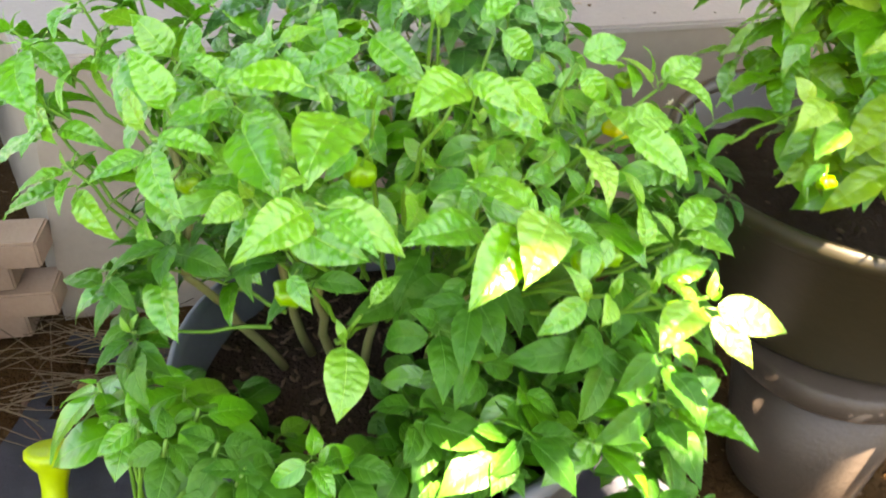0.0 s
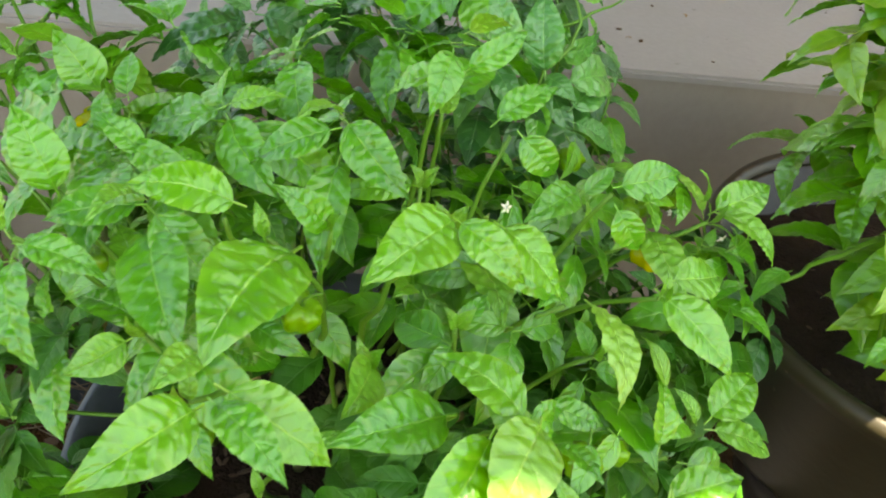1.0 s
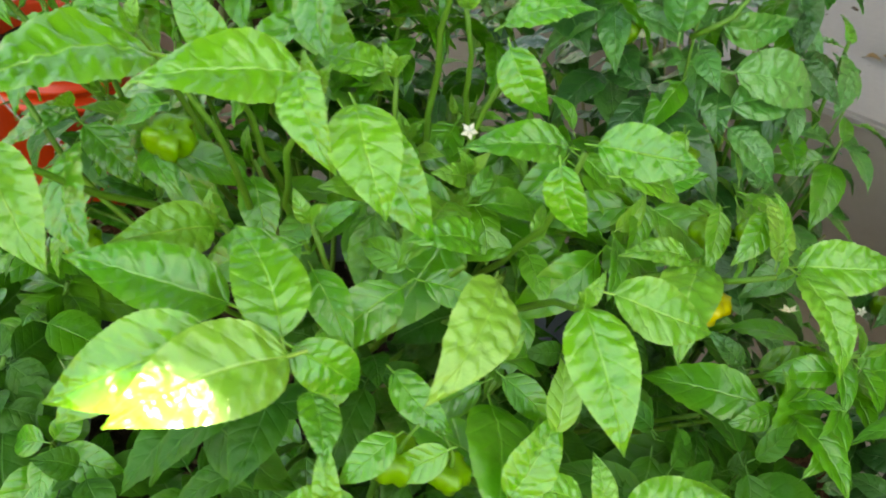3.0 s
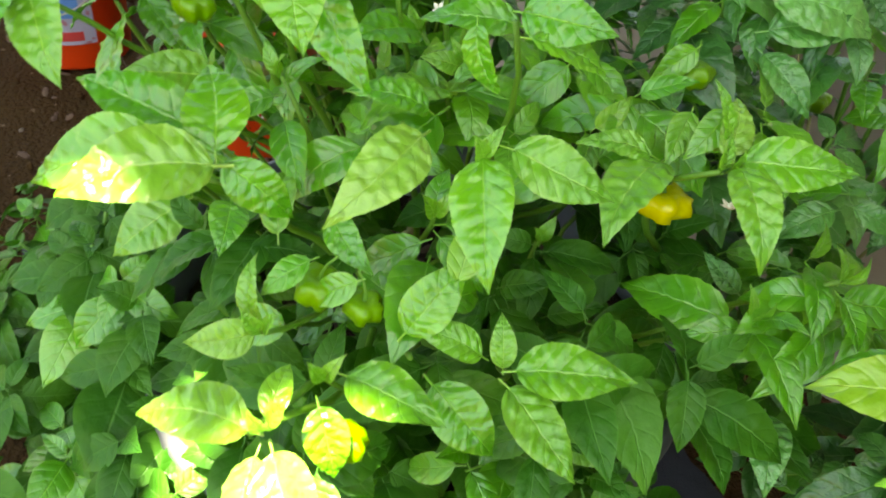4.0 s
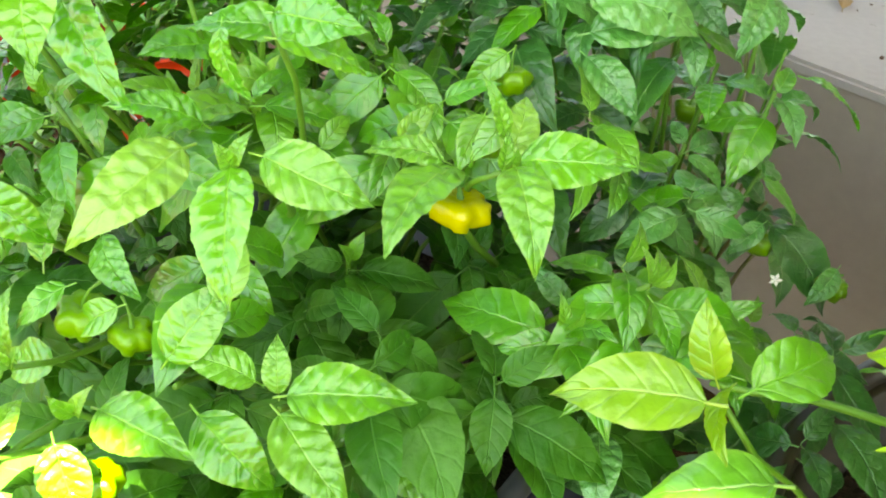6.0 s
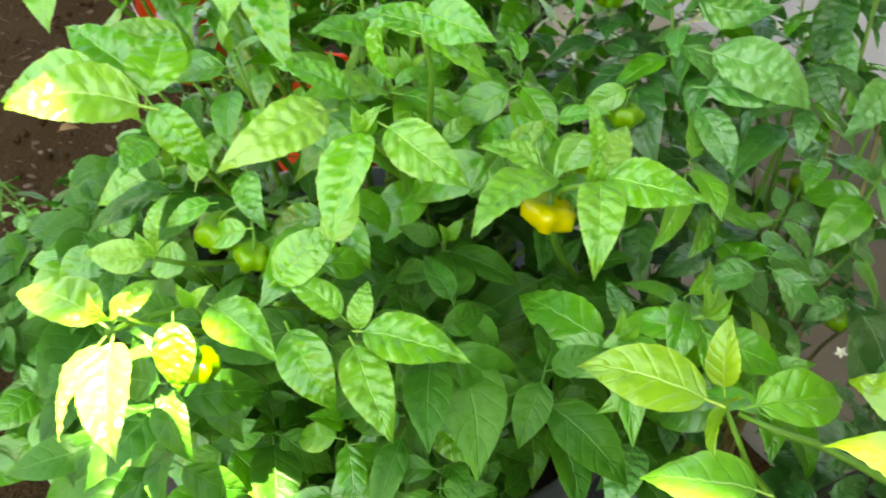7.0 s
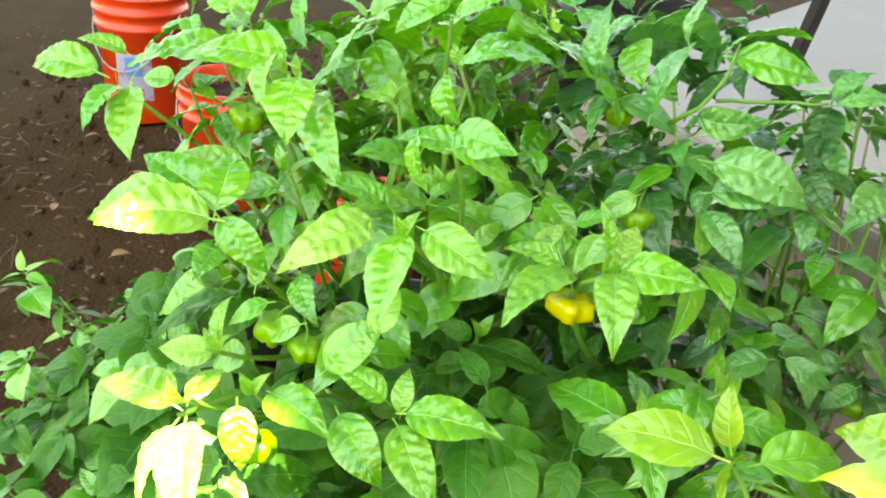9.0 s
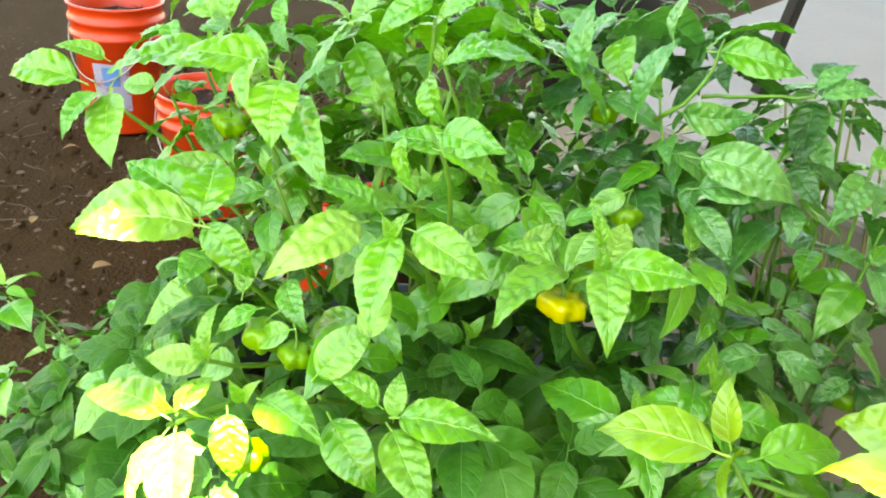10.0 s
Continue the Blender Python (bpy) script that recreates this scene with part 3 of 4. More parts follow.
def build_black_pot():
    pot = thing("nursery_pot", "large dusty black plastic nursery pot with a wide collar", "pot", (0.635, 1.10, GROUND_Z))
    bm = bmesh.new()
    lathe(bm, [(0.0, 0.290), (0.250, 0.290), (0.268, 0.294), (0.273, 0.304), (0.306, 0.478), (0.314, 0.484), (0.305, 0.497), (0.297, 0.495), (0.262, 0.318), (0.0, 0.31)], 64)
    part("body", bm, BLACK_DUSTY, pot)
    bm = bmesh.new()
    lathe(bm, [(0.307, 0.482), (0.317, 0.486), (0.322, 0.503), (0.317, 0.514), (0.306, 0.512), (0.303, 0.498)], 64)
    part("rim", bm, BLACK_DUSTY, pot)
    soil_disc(0.285, 0.435, pot, 60, 5)
    under = thing("nursery_pot", "small dusty brown-black plastic pot under the larger one", "pot", (0.575, 0.960, GROUND_Z))
    bm = bmesh.new()
    lathe(bm, [(0.0, 0.0), (0.100, 0.0), (0.105, 0.008), (0.141, 0.246), (0.0, 0.246)], 48)
    part("body", bm, POT_DUST, under)
    bm = bmesh.new()
    lathe(bm, [(0.0, 0.247), (0.142, 0.247), (0.151, 0.249), (0.155, 0.256), (0.153, 0.284), (0.147, 0.289), (0.0, 0.289)], 48, 0.004)
    part("rim", bm, POT_DUST, under, "dusty rolled rim")


def print_text(body, size, parent, radius, z, turn, material):
    """Letters bent round a bucket's side."""
    cu = bpy.data.curves.new("print", "FONT")
    cu.body, cu.size, cu.align_x, cu.extrude = body, size, "CENTER", 0.0
    tmp = bpy.data.objects.new("print", cu)
    scene.collection.objects.link(tmp)
    me = bpy.data.meshes.new_from_object(tmp.evaluated_get(bpy.context.evaluated_depsgraph_get()))
    bpy.data.objects.remove(tmp)
    bm = bmesh.new()
    bm.from_mesh(me)
    bmesh.ops.subdivide_edges(bm, edges=bm.edges, cuts=1)
    bmesh.ops.triangulate(bm, faces=bm.faces)
    for v in bm.verts:
        x, y = v.co.x, v.co.y
        a = turn + x / radius
        r = radius + 0.0016 + 0.045 * y
        v.co = Vector((r * math.cos(a), r * math.sin(a), z + y))
    return part("print", bm, material, parent, "white printed words", smooth=False)


def build_bucket(at, turn, label, words=True):
    pot = thing("bucket", label, "bucket", at, "buckets")
    pot.scale = (0.82, 0.82, 0.82)
    bm = bmesh.new()
    lathe(bm, [(0.0, 0.0), (0.128, 0.0), (0.131, 0.006), (0.141, 0.275), (0.150, 0.277), (0.150, 0.287), (0.143, 0.290), (0.144, 0.318),
               (0.153, 0.320), (0.153, 0.331), (0.1455, 0.334), (0.147, 0.362), (0.153, 0.364), (0.154, 0.371), (0.146, 0.372), (0.140, 0.36), (0.126, 0.01), (0.0, 0.008)], 56)
    part("body", bm, ORANGE, pot)
    bm = bmesh.new()
    pts = [(0.155 * math.cos(a), 0.155 * math.sin(a), 0.325 - 0.16 * math.sin((a - turn + 0.9) / 2.9 * math.pi)) for a in (turn - 0.9 + 2.9 * k / 24 for k in range(25))]
    tube(bm, pts, [0.0022] * 25, 6)
    part("handle", bm, STONE, pot, "thin wire carrying handle")
    if words:
        print_text("LET'S", 0.043, pot, 0.1395, 0.204, turn, WHITE)
        print_text("DO", 0.043, pot, 0.1378, 0.161, turn, WHITE)
        print_text("THIS.", 0.043, pot, 0.1362, 0.118, turn, WHITE)
    soil_disc(0.139, 0.322, pot, 60, 7)
    return pot


build_tub()
build_black_pot()
build_bucket((-0.925, 0.90, GROUND_Z), radians(-22), "orange plastic bucket with white printed words, full of soil")
PAILS = [build_bucket((-1.38, 0.64, GROUND_Z), radians(-60), "orange plastic bucket with a faded sticker on bare earth", False),
         build_bucket((-1.98, 0.42, GROUND_Z), radians(-60), "orange plastic bucket with a sticker standing apart on bare earth", False)]
PAILS[1].scale = (0.88, 0.88, 1.0)


def build_posts():
    for x, y, lean in ((0.09, 1.655, 0.0), (-0.625, 1.60, 9.0)):
        bm = bmesh.new()
        box(bm, -0.011, -0.011, 0.0, 0.011, 0.011, 2.08, 0.002)
        ob = part("iron_post", bm, IRON, smooth=False)
        ob.matrix_basis = pose(x, y, SLAB_Z - 0.002, 0, lean, 14)
        tagged(ob, "slim black iron porch post on the slab", "post", "porch posts")


build_posts()


# ---- the pepper plant in the tub ----
main = Plant("pepper_plant", "bushy pepper plant with glossy quilted leaves and green fruit", (-0.08, 0.78, 0.19), (-0.02, 0.80, 0.40), 11, 300)
FORK = Vector((-0.06, 0.78, 0.30))


def shoot(plant, node, from_=None, r=0.0030):
    """The branch that carries a node, from the fork of the plant."""
    a = Vector(from_ if from_ is not None else FORK)
    b = Vector(node)
    plant.stem(a, b, r, 0.0017, 0.02 * plant.rng.uniform(-1, 1) - 0.01, plant.rng.uniform(-0.03, 0.03))
    for turn in (0.3, 2.6):
        a = turn + 9.0 * b.x + 5.0 * b.y
        plant.leaf(b - Vector((0, 0, 0.002)), b + Vector((0.011 * math.cos(a), 0.011 * math.sin(a), 0.021)), 0.9, material=LEAF_YOUNG)


L = main.leaf
# the leaves that stand out, shoot by shoot
L((-0.057, 0.600, 0.646), (-0.079, 0.497, 0.640), 1.20, -0.15, style=4, material=LEAF_LIME)
L((0.032, 0.626, 0.672), (-0.007, 0.548, 0.674), 1.05, -0.10, style=0, material=LEAF_LIME)
L((0.053, 0.626, 0.675), (0.105, 0.609, 0.640), 1.20, -0.35, style=6)
L((0.029, 0.615, 0.680), (0.080, 0.596, 0.656), 1.00, 0.30, style=3, material=LEAF_LIME)
L((-0.082, 0.501, 0.644), (-0.087, 0.460, 0.657), 1.10, -0.60)
L((-0.071, 0.483, 0.628), (-0.111, 0.417, 0.627), 1.12, -0.40)
L((-0.074, 0.494, 0.620), (-0.020, 0.463, 0.604), 1.00, -0.45)
L((-0.073, 0.501, 0.624), (-0.005, 0.497, 0.583), 1.00, -0.26)
L((-0.215, 0.609, 0.636), (-0.248, 0.624, 0.689), 1.26, 0.71)
L((-0.266, 0.762, 0.621), (-0.304, 0.766, 0.668), 1.30, 0.38)
shoot(main, (-0.262, 0.769, 0.583), (-0.151, 0.775, 0.428))
L((-0.262, 0.769, 0.583), (-0.223, 0.818, 0.607), 1.24, 1.46)
shoot(main, (-0.230, 0.823, 0.547), (-0.137, 0.799, 0.411))
L((-0.230, 0.823, 0.547), (-0.178, 0.843, 0.574), 1.07, 1.45)
shoot(main, (-0.003, 0.715, 0.630), (-0.034, 0.751, 0.449))
L((-0.003, 0.715, 0.630), (-0.061, 0.698, 0.620), 1.00, 0.03)
L((0.129, 0.720, 0.658), (0.179, 0.752, 0.663), 1.09, 0.35)
L((0.130, 0.697, 0.660), (0.157, 0.699, 0.625), 1.30, 1.00)
L((0.152, 0.710, 0.656), (0.175, 0.756, 0.637), 1.00, -0.30)
shoot(main, (0.039, 0.738, 0.550), (-0.015, 0.761, 0.413))
L((0.039, 0.738, 0.550), (0.075, 0.657, 0.569), 1.00, 0.09)
L((0.101, 0.559, 0.579), (0.035, 0.576, 0.606), 1.10, 0.50, style=6)
L((0.079, 0.545, 0.590), (0.045, 0.466, 0.558), 1.05, -0.30, style=0, material=LEAF_LIME)
L((0.093, 0.560, 0.584), (0.117, 0.596, 0.543), 1.12, 0.14)
L((0.106, 0.567, 0.582), (0.085, 0.476, 0.575), 1.05, -0.15, style=6, material=LEAF_SUNLIT)
L((0.114, 0.562, 0.568), (0.151, 0.543, 0.563), 1.17, -0.64)
shoot(main, (-0.006, 0.596, 0.567), (-0.036, 0.697, 0.420))
L((-0.006, 0.596, 0.567), (-0.008, 0.531, 0.584), 1.00, -0.72)
shoot(main, (-0.135, 0.548, 0.597), (-0.094, 0.675, 0.434))
L((-0.137, 0.538, 0.604), (-0.162, 0.504, 0.599), 1.30, -0.62)
L((-0.133, 0.557, 0.591), (-0.200, 0.579, 0.583), 1.00, 0.49)
shoot(main, (-0.162, 0.612, 0.562), (-0.106, 0.705, 0.418))
L((-0.162, 0.612, 0.562), (-0.203, 0.648, 0.594), 1.30, 0.47)
L((0.056, 0.735, 0.679), (0.091, 0.741, 0.645), 1.30, 0.92)
L((0.037, 0.747, 0.671), (0.080, 0.779, 0.698), 1.00, -0.30)
shoot(main, (-0.046, 0.628, 0.641), (-0.054, 0.711, 0.454))
L((-0.046, 0.628, 0.641), (-0.078, 0.611, 0.679), 1.10, 0.03)
shoot(main, (-0.073, 0.578, 0.426), (-0.066, 0.689, 0.357))
L((-0.073, 0.578, 0.426), (-0.070, 0.507, 0.390), 1.30, -0.62)
L((0.001, 0.756, 0.721), (-0.003, 0.707, 0.691), 1.00, -0.46)
shoot(main, (-0.001, 0.765, 0.665), (-0.034, 0.773, 0.464))
L((-0.001, 0.765, 0.665), (0.029, 0.851, 0.670), 1.00, -0.23)
L((-0.086, 0.587, 0.677), (-0.152, 0.574, 0.685), 1.00, 0.02)
shoot(main, (0.055, 0.570, 0.564), (-0.008, 0.686, 0.419))
L((0.055, 0.570, 0.564), (-0.010, 0.508, 0.588), 1.00, 0.20)
L((0.127, 0.676, 0.591), (0.159, 0.597, 0.571), 1.00, -0.23)
L((0.103, 0.692, 0.583), (0.094, 0.638, 0.608), 1.00, 0.16)
L((0.172, 0.683, 0.608), (0.237, 0.650, 0.572), 1.00, 0.40, material=LEAF_LIME)
L((0.178, 0.688, 0.611), (0.227, 0.733, 0.595), 1.00, 0.04)
shoot(main, (0.179, 0.817, 0.568), (0.048, 0.797, 0.421))
L((0.179, 0.817, 0.568), (0.215, 0.743, 0.554), 1.00, 0.64)
L((0.224, 0.812, 0.596), (0.276, 0.856, 0.612), 1.00, 0.10)
L((0.227, 0.812, 0.600), (0.286, 0.790, 0.572), 1.00, 0.30)
L((0.239, 0.668, 0.504), (0.282, 0.728, 0.513), 1.00, -0.35)
L((0.240, 0.666, 0.501), (0.303, 0.681, 0.475), 1.00, -0.17)
L((0.236, 0.672, 0.496), (0.213, 0.682, 0.521), 1.11, -0.10)
L((0.226, 0.668, 0.500), (0.201, 0.632, 0.517), 1.00, 0.30)
shoot(main, (0.209, 0.627, 0.504), (0.061, 0.711, 0.392))
L((0.218, 0.631, 0.498), (0.262, 0.656, 0.460), 1.24, 0.09)
L((0.200, 0.623, 0.510), (0.192, 0.669, 0.549), 1.09, 0.16)
L((0.202, 0.587, 0.503), (0.262, 0.620, 0.511), 1.00, -0.35)
L((0.220, 0.567, 0.515), (0.244, 0.567, 0.472), 1.14, -0.25)
shoot(main, (0.237, 0.536, 0.530), (0.074, 0.670, 0.404))
L((0.236, 0.534, 0.521), (0.193, 0.483, 0.516), 1.10, 0.50, style=6, material=LEAF_SUNLIT)
L((0.232, 0.536, 0.521), (0.203, 0.560, 0.527), 1.00, 0.20, material=LEAF_LIME)
L((0.237, 0.532, 0.517), (0.277, 0.504, 0.484), 0.90, 0.45, style=0, material=LEAF_SUNLIT)
L((0.238, 0.536, 0.519), (0.309, 0.534, 0.500), 1.00, 0.10, style=2, material=LEAF_SUNLIT)
shoot(main, (0.163, 0.559, 0.509), (0.040, 0.681, 0.394))
L((0.163, 0.559, 0.509), (0.153, 0.517, 0.510), 1.21, -0.32)
shoot(main, (0.207, 0.738, 0.380), (0.060, 0.761, 0.336))
L((0.207, 0.738, 0.380), (0.256, 0.776, 0.367), 1.07, 0.28)
shoot(main, (-0.009, 0.742, 0.573), (-0.037, 0.763, 0.423))
L((-0.009, 0.742, 0.573), (0.015, 0.675, 0.594), 1.00, -0.53)
# shoot towards the open side, its large leaves hanging
shoot(main, (-0.085, 0.497, 0.610), (-0.10, 0.62, 0.50))
# front shoot with the leaf that catches the sun
shoot(main, (0.095, 0.556, 0.568), (0.06, 0.66, 0.42))
L((0.115, 0.586, 0.525), (0.069, 0.611, 0.548), 1.0)
main.sprig((-0.118, 0.570, 0.592), 6, 0.066)
main.sprig((-0.212, 0.552, 0.648), 5, 0.070, 0.8)
main.stem((-0.13, 0.64, 0.50), (-0.212, 0.554, 0.646), 0.0024, 0.0016)
# top shoots
shoot(main, (0.113, 0.665, 0.590))
shoot(main, (0.175, 0.680, 0.602), (0.05, 0.72, 0.45))
shoot(main, (0.225, 0.808, 0.592), (0.15, 0.87, 0.45))
L((0.222, 0.812, 0.592), (0.190, 0.846, 0.612), 0.9, material=LEAF_YOUNG)
L((0.180, 0.808, 0.570), (0.150, 0.765, 0.576), 0.8)
L((0.215, 0.815, 0.602), (0.205, 0.806, 0.640), 0.7, material=LEAF_YOUNG)
shoot(main, (0.130, 0.722, 0.652), (0.03, 0.74, 0.45))
L((0.112, 0.748, 0.634), (0.074, 0.692, 0.634), 0.9)
shoot(main, (0.026, 0.632, 0.660), (-0.03, 0.70, 0.45))
L((0.031, 0.639, 0.656), (0.104, 0.648, 0.605), 0.9, style=1)
shoot(main, (-0.075, 0.590, 0.655), (-0.08, 0.68, 0.45))
shoot(main, (-0.222, 0.618, 0.635), (-0.13, 0.68, 0.42))
L((-0.222, 0.617, 0.637), (-0.284, 0.687, 0.661), 1.0)
shoot(main, (-0.255, 0.763, 0.620), (-0.16, 0.78, 0.40))
L((-0.255, 0.760, 0.610), (-0.235, 0.700, 0.590), 0.9)
L((-0.256, 0.766, 0.625), (-0.330, 0.740, 0.610), 0.9)
shoot(main, (0.052, 0.755, 0.662), (0.0, 0.78, 0.45))
L((0.010, 0.750, 0.700), (-0.048, 0.775, 0.652), 0.9)
L((0.010, 0.750, 0.705), (0.050, 0.780, 0.735), 0.8)
shoot(main, (0.005, 0.752, 0.705), (0.0, 0.78, 0.48))
# low front shoots
shoot(main, (0.200, 0.580, 0.500), (0.06, 0.70, 0.30))
L((0.150, 0.582, 0.490), (0.104, 0.556, 0.462), 1.0, material=LEAF)
L((0.146, 0.560, 0.495), (0.122, 0.570, 0.532), 0.8, material=LEAF_YOUNG)
main.stem((0.200, 0.572, 0.500), (0.221, 0.530, 0.505), 0.0022, 0.0018)
shoot(main, (0.236, 0.672, 0.490), (0.09, 0.74, 0.32))
L((0.011, 0.699, 0.549), (0.043, 0.672, 0.495), 1.0)
L((0.110, 0.620, 0.540), (0.160, 0.626, 0.524), 0.9)
# shoots that close the top towards the wall
main.sprig((-0.233, 0.739, 0.638), 6, 0.074)
main.sprig((-0.159, 0.812, 0.642), 6, 0.074)
main.sprig((-0.166, 0.762, 0.608), 6, 0.074)
main.sprig((-0.243, 0.692, 0.638), 6, 0.074)
main.sprig((-0.066, 0.879, 0.613), 6, 0.074)
main.sprig((-0.156, 0.606, 0.654), 6, 0.074)
main.sprig((-0.09, 0.828, 0.616), 6, 0.074)
for node in ((-0.05, 0.86, 0.695), (0.0, 0.84, 0.70), (-0.12, 0.80, 0.68), (-0.15, 0.72, 0.665), (-0.20, 0.66, 0.655), (-0.06, 0.70, 0.685), (-0.11, 0.88, 0.69), (-0.30, 0.78, 0.65), (-0.25, 0.86, 0.65), (-0.18, 0.66, 0.65)):
    main.sprig(node, 6, 0.085)
L((-0.020, 0.770, 0.662), (-0.030, 0.866, 0.662), 1.0, style=1)
main.stem((-0.08, 0.66, 0.52), (-0.105, 0.60, 0.655), 0.0026, 0.0016)
for node in ((-0.40, 0.86, 0.645), (-0.46, 0.82, 0.625), (-0.35, 0.90, 0.655)):
    main.sprig(node, 6, 0.085)
    shoot(main, node, (-0.27, 0.76, 0.45))
# left side of the plant, reaching towards the wall's corner
for node in ((-0.367, 0.810, 0.613), (-0.410, 0.763, 0.563), (-0.377, 0.718, 0.516), (-0.447, 0.808, 0.571), (-0.300, 0.860, 0.600)):
    main.sprig(node, 6, 0.078)
    shoot(main, node, (-0.27, 0.72, 0.42))
L((-0.367, 0.810, 0.613), (-0.441, 0.795, 0.617), 0.9)
L((-0.367, 0.808, 0.610), (-0.347, 0.778, 0.570), 0.9)
L((-0.377, 0.718, 0.516), (-0.430, 0.684, 0.500), 1.0)
L((-0.286, 0.680, 0.429), (-0.254, 0.612, 0.380), 1.1)
L((-0.280, 0.685, 0.430), (-0.338, 0.654, 0.425), 1.0, material=LEAF_YOUNG)
L((-0.286, 0.684, 0.434), (-0.310, 0.720, 0.470), 1.0)
# hanging leaves under the front shoots
L((-0.050, 0.578, 0.466), (-0.020, 0.600, 0.490), 0.9)
main.stem((-0.10, 0.74, 0.19), (-0.056, 0.572, 0.462), 0.003, 0.002, 0.0, 0.02)
L((0.253, 0.628, 0.321), (0.333, 0.571, 0.322), 0.95)
L((0.253, 0.628, 0.318), (0.288, 0.571, 0.300), 1.1)
L((0.256, 0.630, 0.324), (0.310, 0.651, 0.338), 1.1)
L((0.250, 0.630, 0.324), (0.250, 0.680, 0.350), 1.0)
main.stem((0.06, 0.74, 0.20), (0.253, 0.630, 0.321), 0.003, 0.002, 0.02, 0.02)
# fruit and flowers
for k, (at_, size) in enumerate((((-0.053, 0.594, 0.606), 0.030), ((0.147, 0.599, 0.522), 0.030), ((0.168, 0.618, 0.516), 0.024),
                                 ((0.228, 0.580, 0.486), 0.027), ((-0.235, 0.665, 0.545), 0.026), ((0.110, 0.895, 0.580), 0.026),
                                 ((0.170, 0.835, 0.580), 0.024), ((0.195, 0.838, 0.594), 0.022), ((-0.115, 0.560, 0.500), 0.030))):
    main.fruit(at_, size, None, k, (0.15 * math.sin(k), 0.2 * math.cos(k)))
main.fruit((0.192, 0.806, 0.556), 0.029, FRUIT_RIPE, 2, (0.1, 0.1))
main.fruit((-0.291, 0.789, 0.585), 0.030, FRUIT_RIPE, 3, (0.2, 0.1))
main.flower((0.060, 0.714, 0.628), (0.5, -0.6, 0.3), 0.0055)
main.flower((0.240, 0.806, 0.580), (0.4, -0.5, -0.3), 0.006)
# bare stems seen under the canopy
for a, b in (((-0.20, 0.79, 0.19), (-0.27, 0.70, 0.40)), ((-0.27, 0.70, 0.40), (-0.31, 0.80, 0.52)), ((-0.17, 0.82, 0.19), (-0.17, 0.74, 0.46)),
             ((-0.10, 0.78, 0.19), (-0.06, 0.78, 0.34)), ((-0.13, 0.80, 0.19), (-0.12, 0.70, 0.44)), ((-0.02, 0.78, 0.19), (0.06, 0.70, 0.42)), ((0.03, 0.76, 0.19), (0.09, 0.74, 0.36))):
    main.stem(a, b, 0.0065, 0.0045, 0.01, 0.012, STEM_WOOD, "stem")


def canopy(x, y):
    """Height of the leafy top of the main plant."""
    d = ((x - 0.0) / 0.40) ** 2 + ((y - 0.72) / 0.36) ** 2
    return 0.47 + 0.20 * math.sqrt(max(0.0, 1.0 - 0.8 * d))


rng = random.Random(5)
made = 0
while made < 150:
    x, y = rng.uniform(-0.34, 0.28), rng.uniform(0.56, 1.02)
    if (x / 0.38) ** 2 + ((y - 0.77) / 0.30) ** 2 > 1.0:
        continue
    z = canopy(x, y) - rng.uniform(0.07, 0.24)
    if y < 0.60 and z > 0.48:
        z -= 0.08
    if -0.27 < x < -0.07 and y < 0.80 and z < 0.47:
        made += 1
        continue
    if (Vector((x, y, z)) - Vector((0.21, 0.79, 0.58))).length < 0.085:
        continue
    # sprigs well below the top take the green with shade painted in
    main.sprig((x, y, z), 5, 0.068, material=LEAF_SHADED if z < canopy(x, y) - 0.13 else None, single=made < 24)
    if made % 4 == 0:
        shoot(main, (x, y, z), (0.5 * x - 0.03, 0.5 * y + 0.39, 0.33), 0.0028)
    made += 1
# lower shoots mostly wear the shade-darkened green too
for k in range(80):
    main.sprig((rng.uniform(-0.05, 0.31), rng.uniform(0.60, 0.86), rng.uniform(0.20, 0.40)), 5, 0.062, material=LEAF_SHADED if k % 4 else LEAF, single=k < 12)
for k in range(26):
    main.sprig((rng.uniform(-0.36, -0.18), rng.uniform(0.66, 0.98), rng.uniform(0.40, 0.56)), 5, 0.066, material=LEAF_SHADED if k % 2 else None, single=False)
main.finish()

# ---- the plant against the slab ----
rear = Plant("pepper_plant", "dark crinkle-leaved pepper plant growing against the concrete", (0.10, 1.20, GROUND_Z), (0.10, 1.10, 0.30), 21, 200)
rear.tones = (LEAF_COOL, LEAF_COOL, LEAF, LEAF_COOL)
L = rear.leaf
L((0.056, 0.943, 0.649), (0.021, 0.947, 0.687), 1.30, -1.77)
L((0.075, 0.944, 0.650), (0.117, 0.992, 0.660), 1.01, 1.12)
L((0.048, 1.015, 0.568), (0.123, 1.040, 0.582), 1.00, 1.06)
L((0.054, 0.990, 0.546), (0.073, 1.074, 0.564), 1.00, -0.07)
L((0.226, 0.881, 0.354), (0.268, 0.904, 0.376), 1.00, 1.43)
L((0.072, 0.910, 0.639), (0.055, 0.945, 0.708), 1.1)
L((0.067, 0.966, 0.700), (0.074, 1.042, 0.718), 0.95)
L((0.088, 0.945, 0.665), (0.132, 0.997, 0.654), 1.0)
L((0.068, 0.966, 0.698), (0.108, 1.039, 0.690), 0.9)
L((0.069, 0.934, 0.700), (0.050, 0.960, 0.752), 1.0)
L((0.042, 0.876, 0.660), (0.010, 0.888, 0.729), 0.9)
L((0.105, 0.957, 0.580), (0.160, 0.972, 0.548), 1.0)
L((0.087, 0.955, 0.615), (0.142, 1.040, 0.590), 1.0)
L((-0.041, 0.788, 0.649), (-0.027, 0.876, 0.655), 0.9)
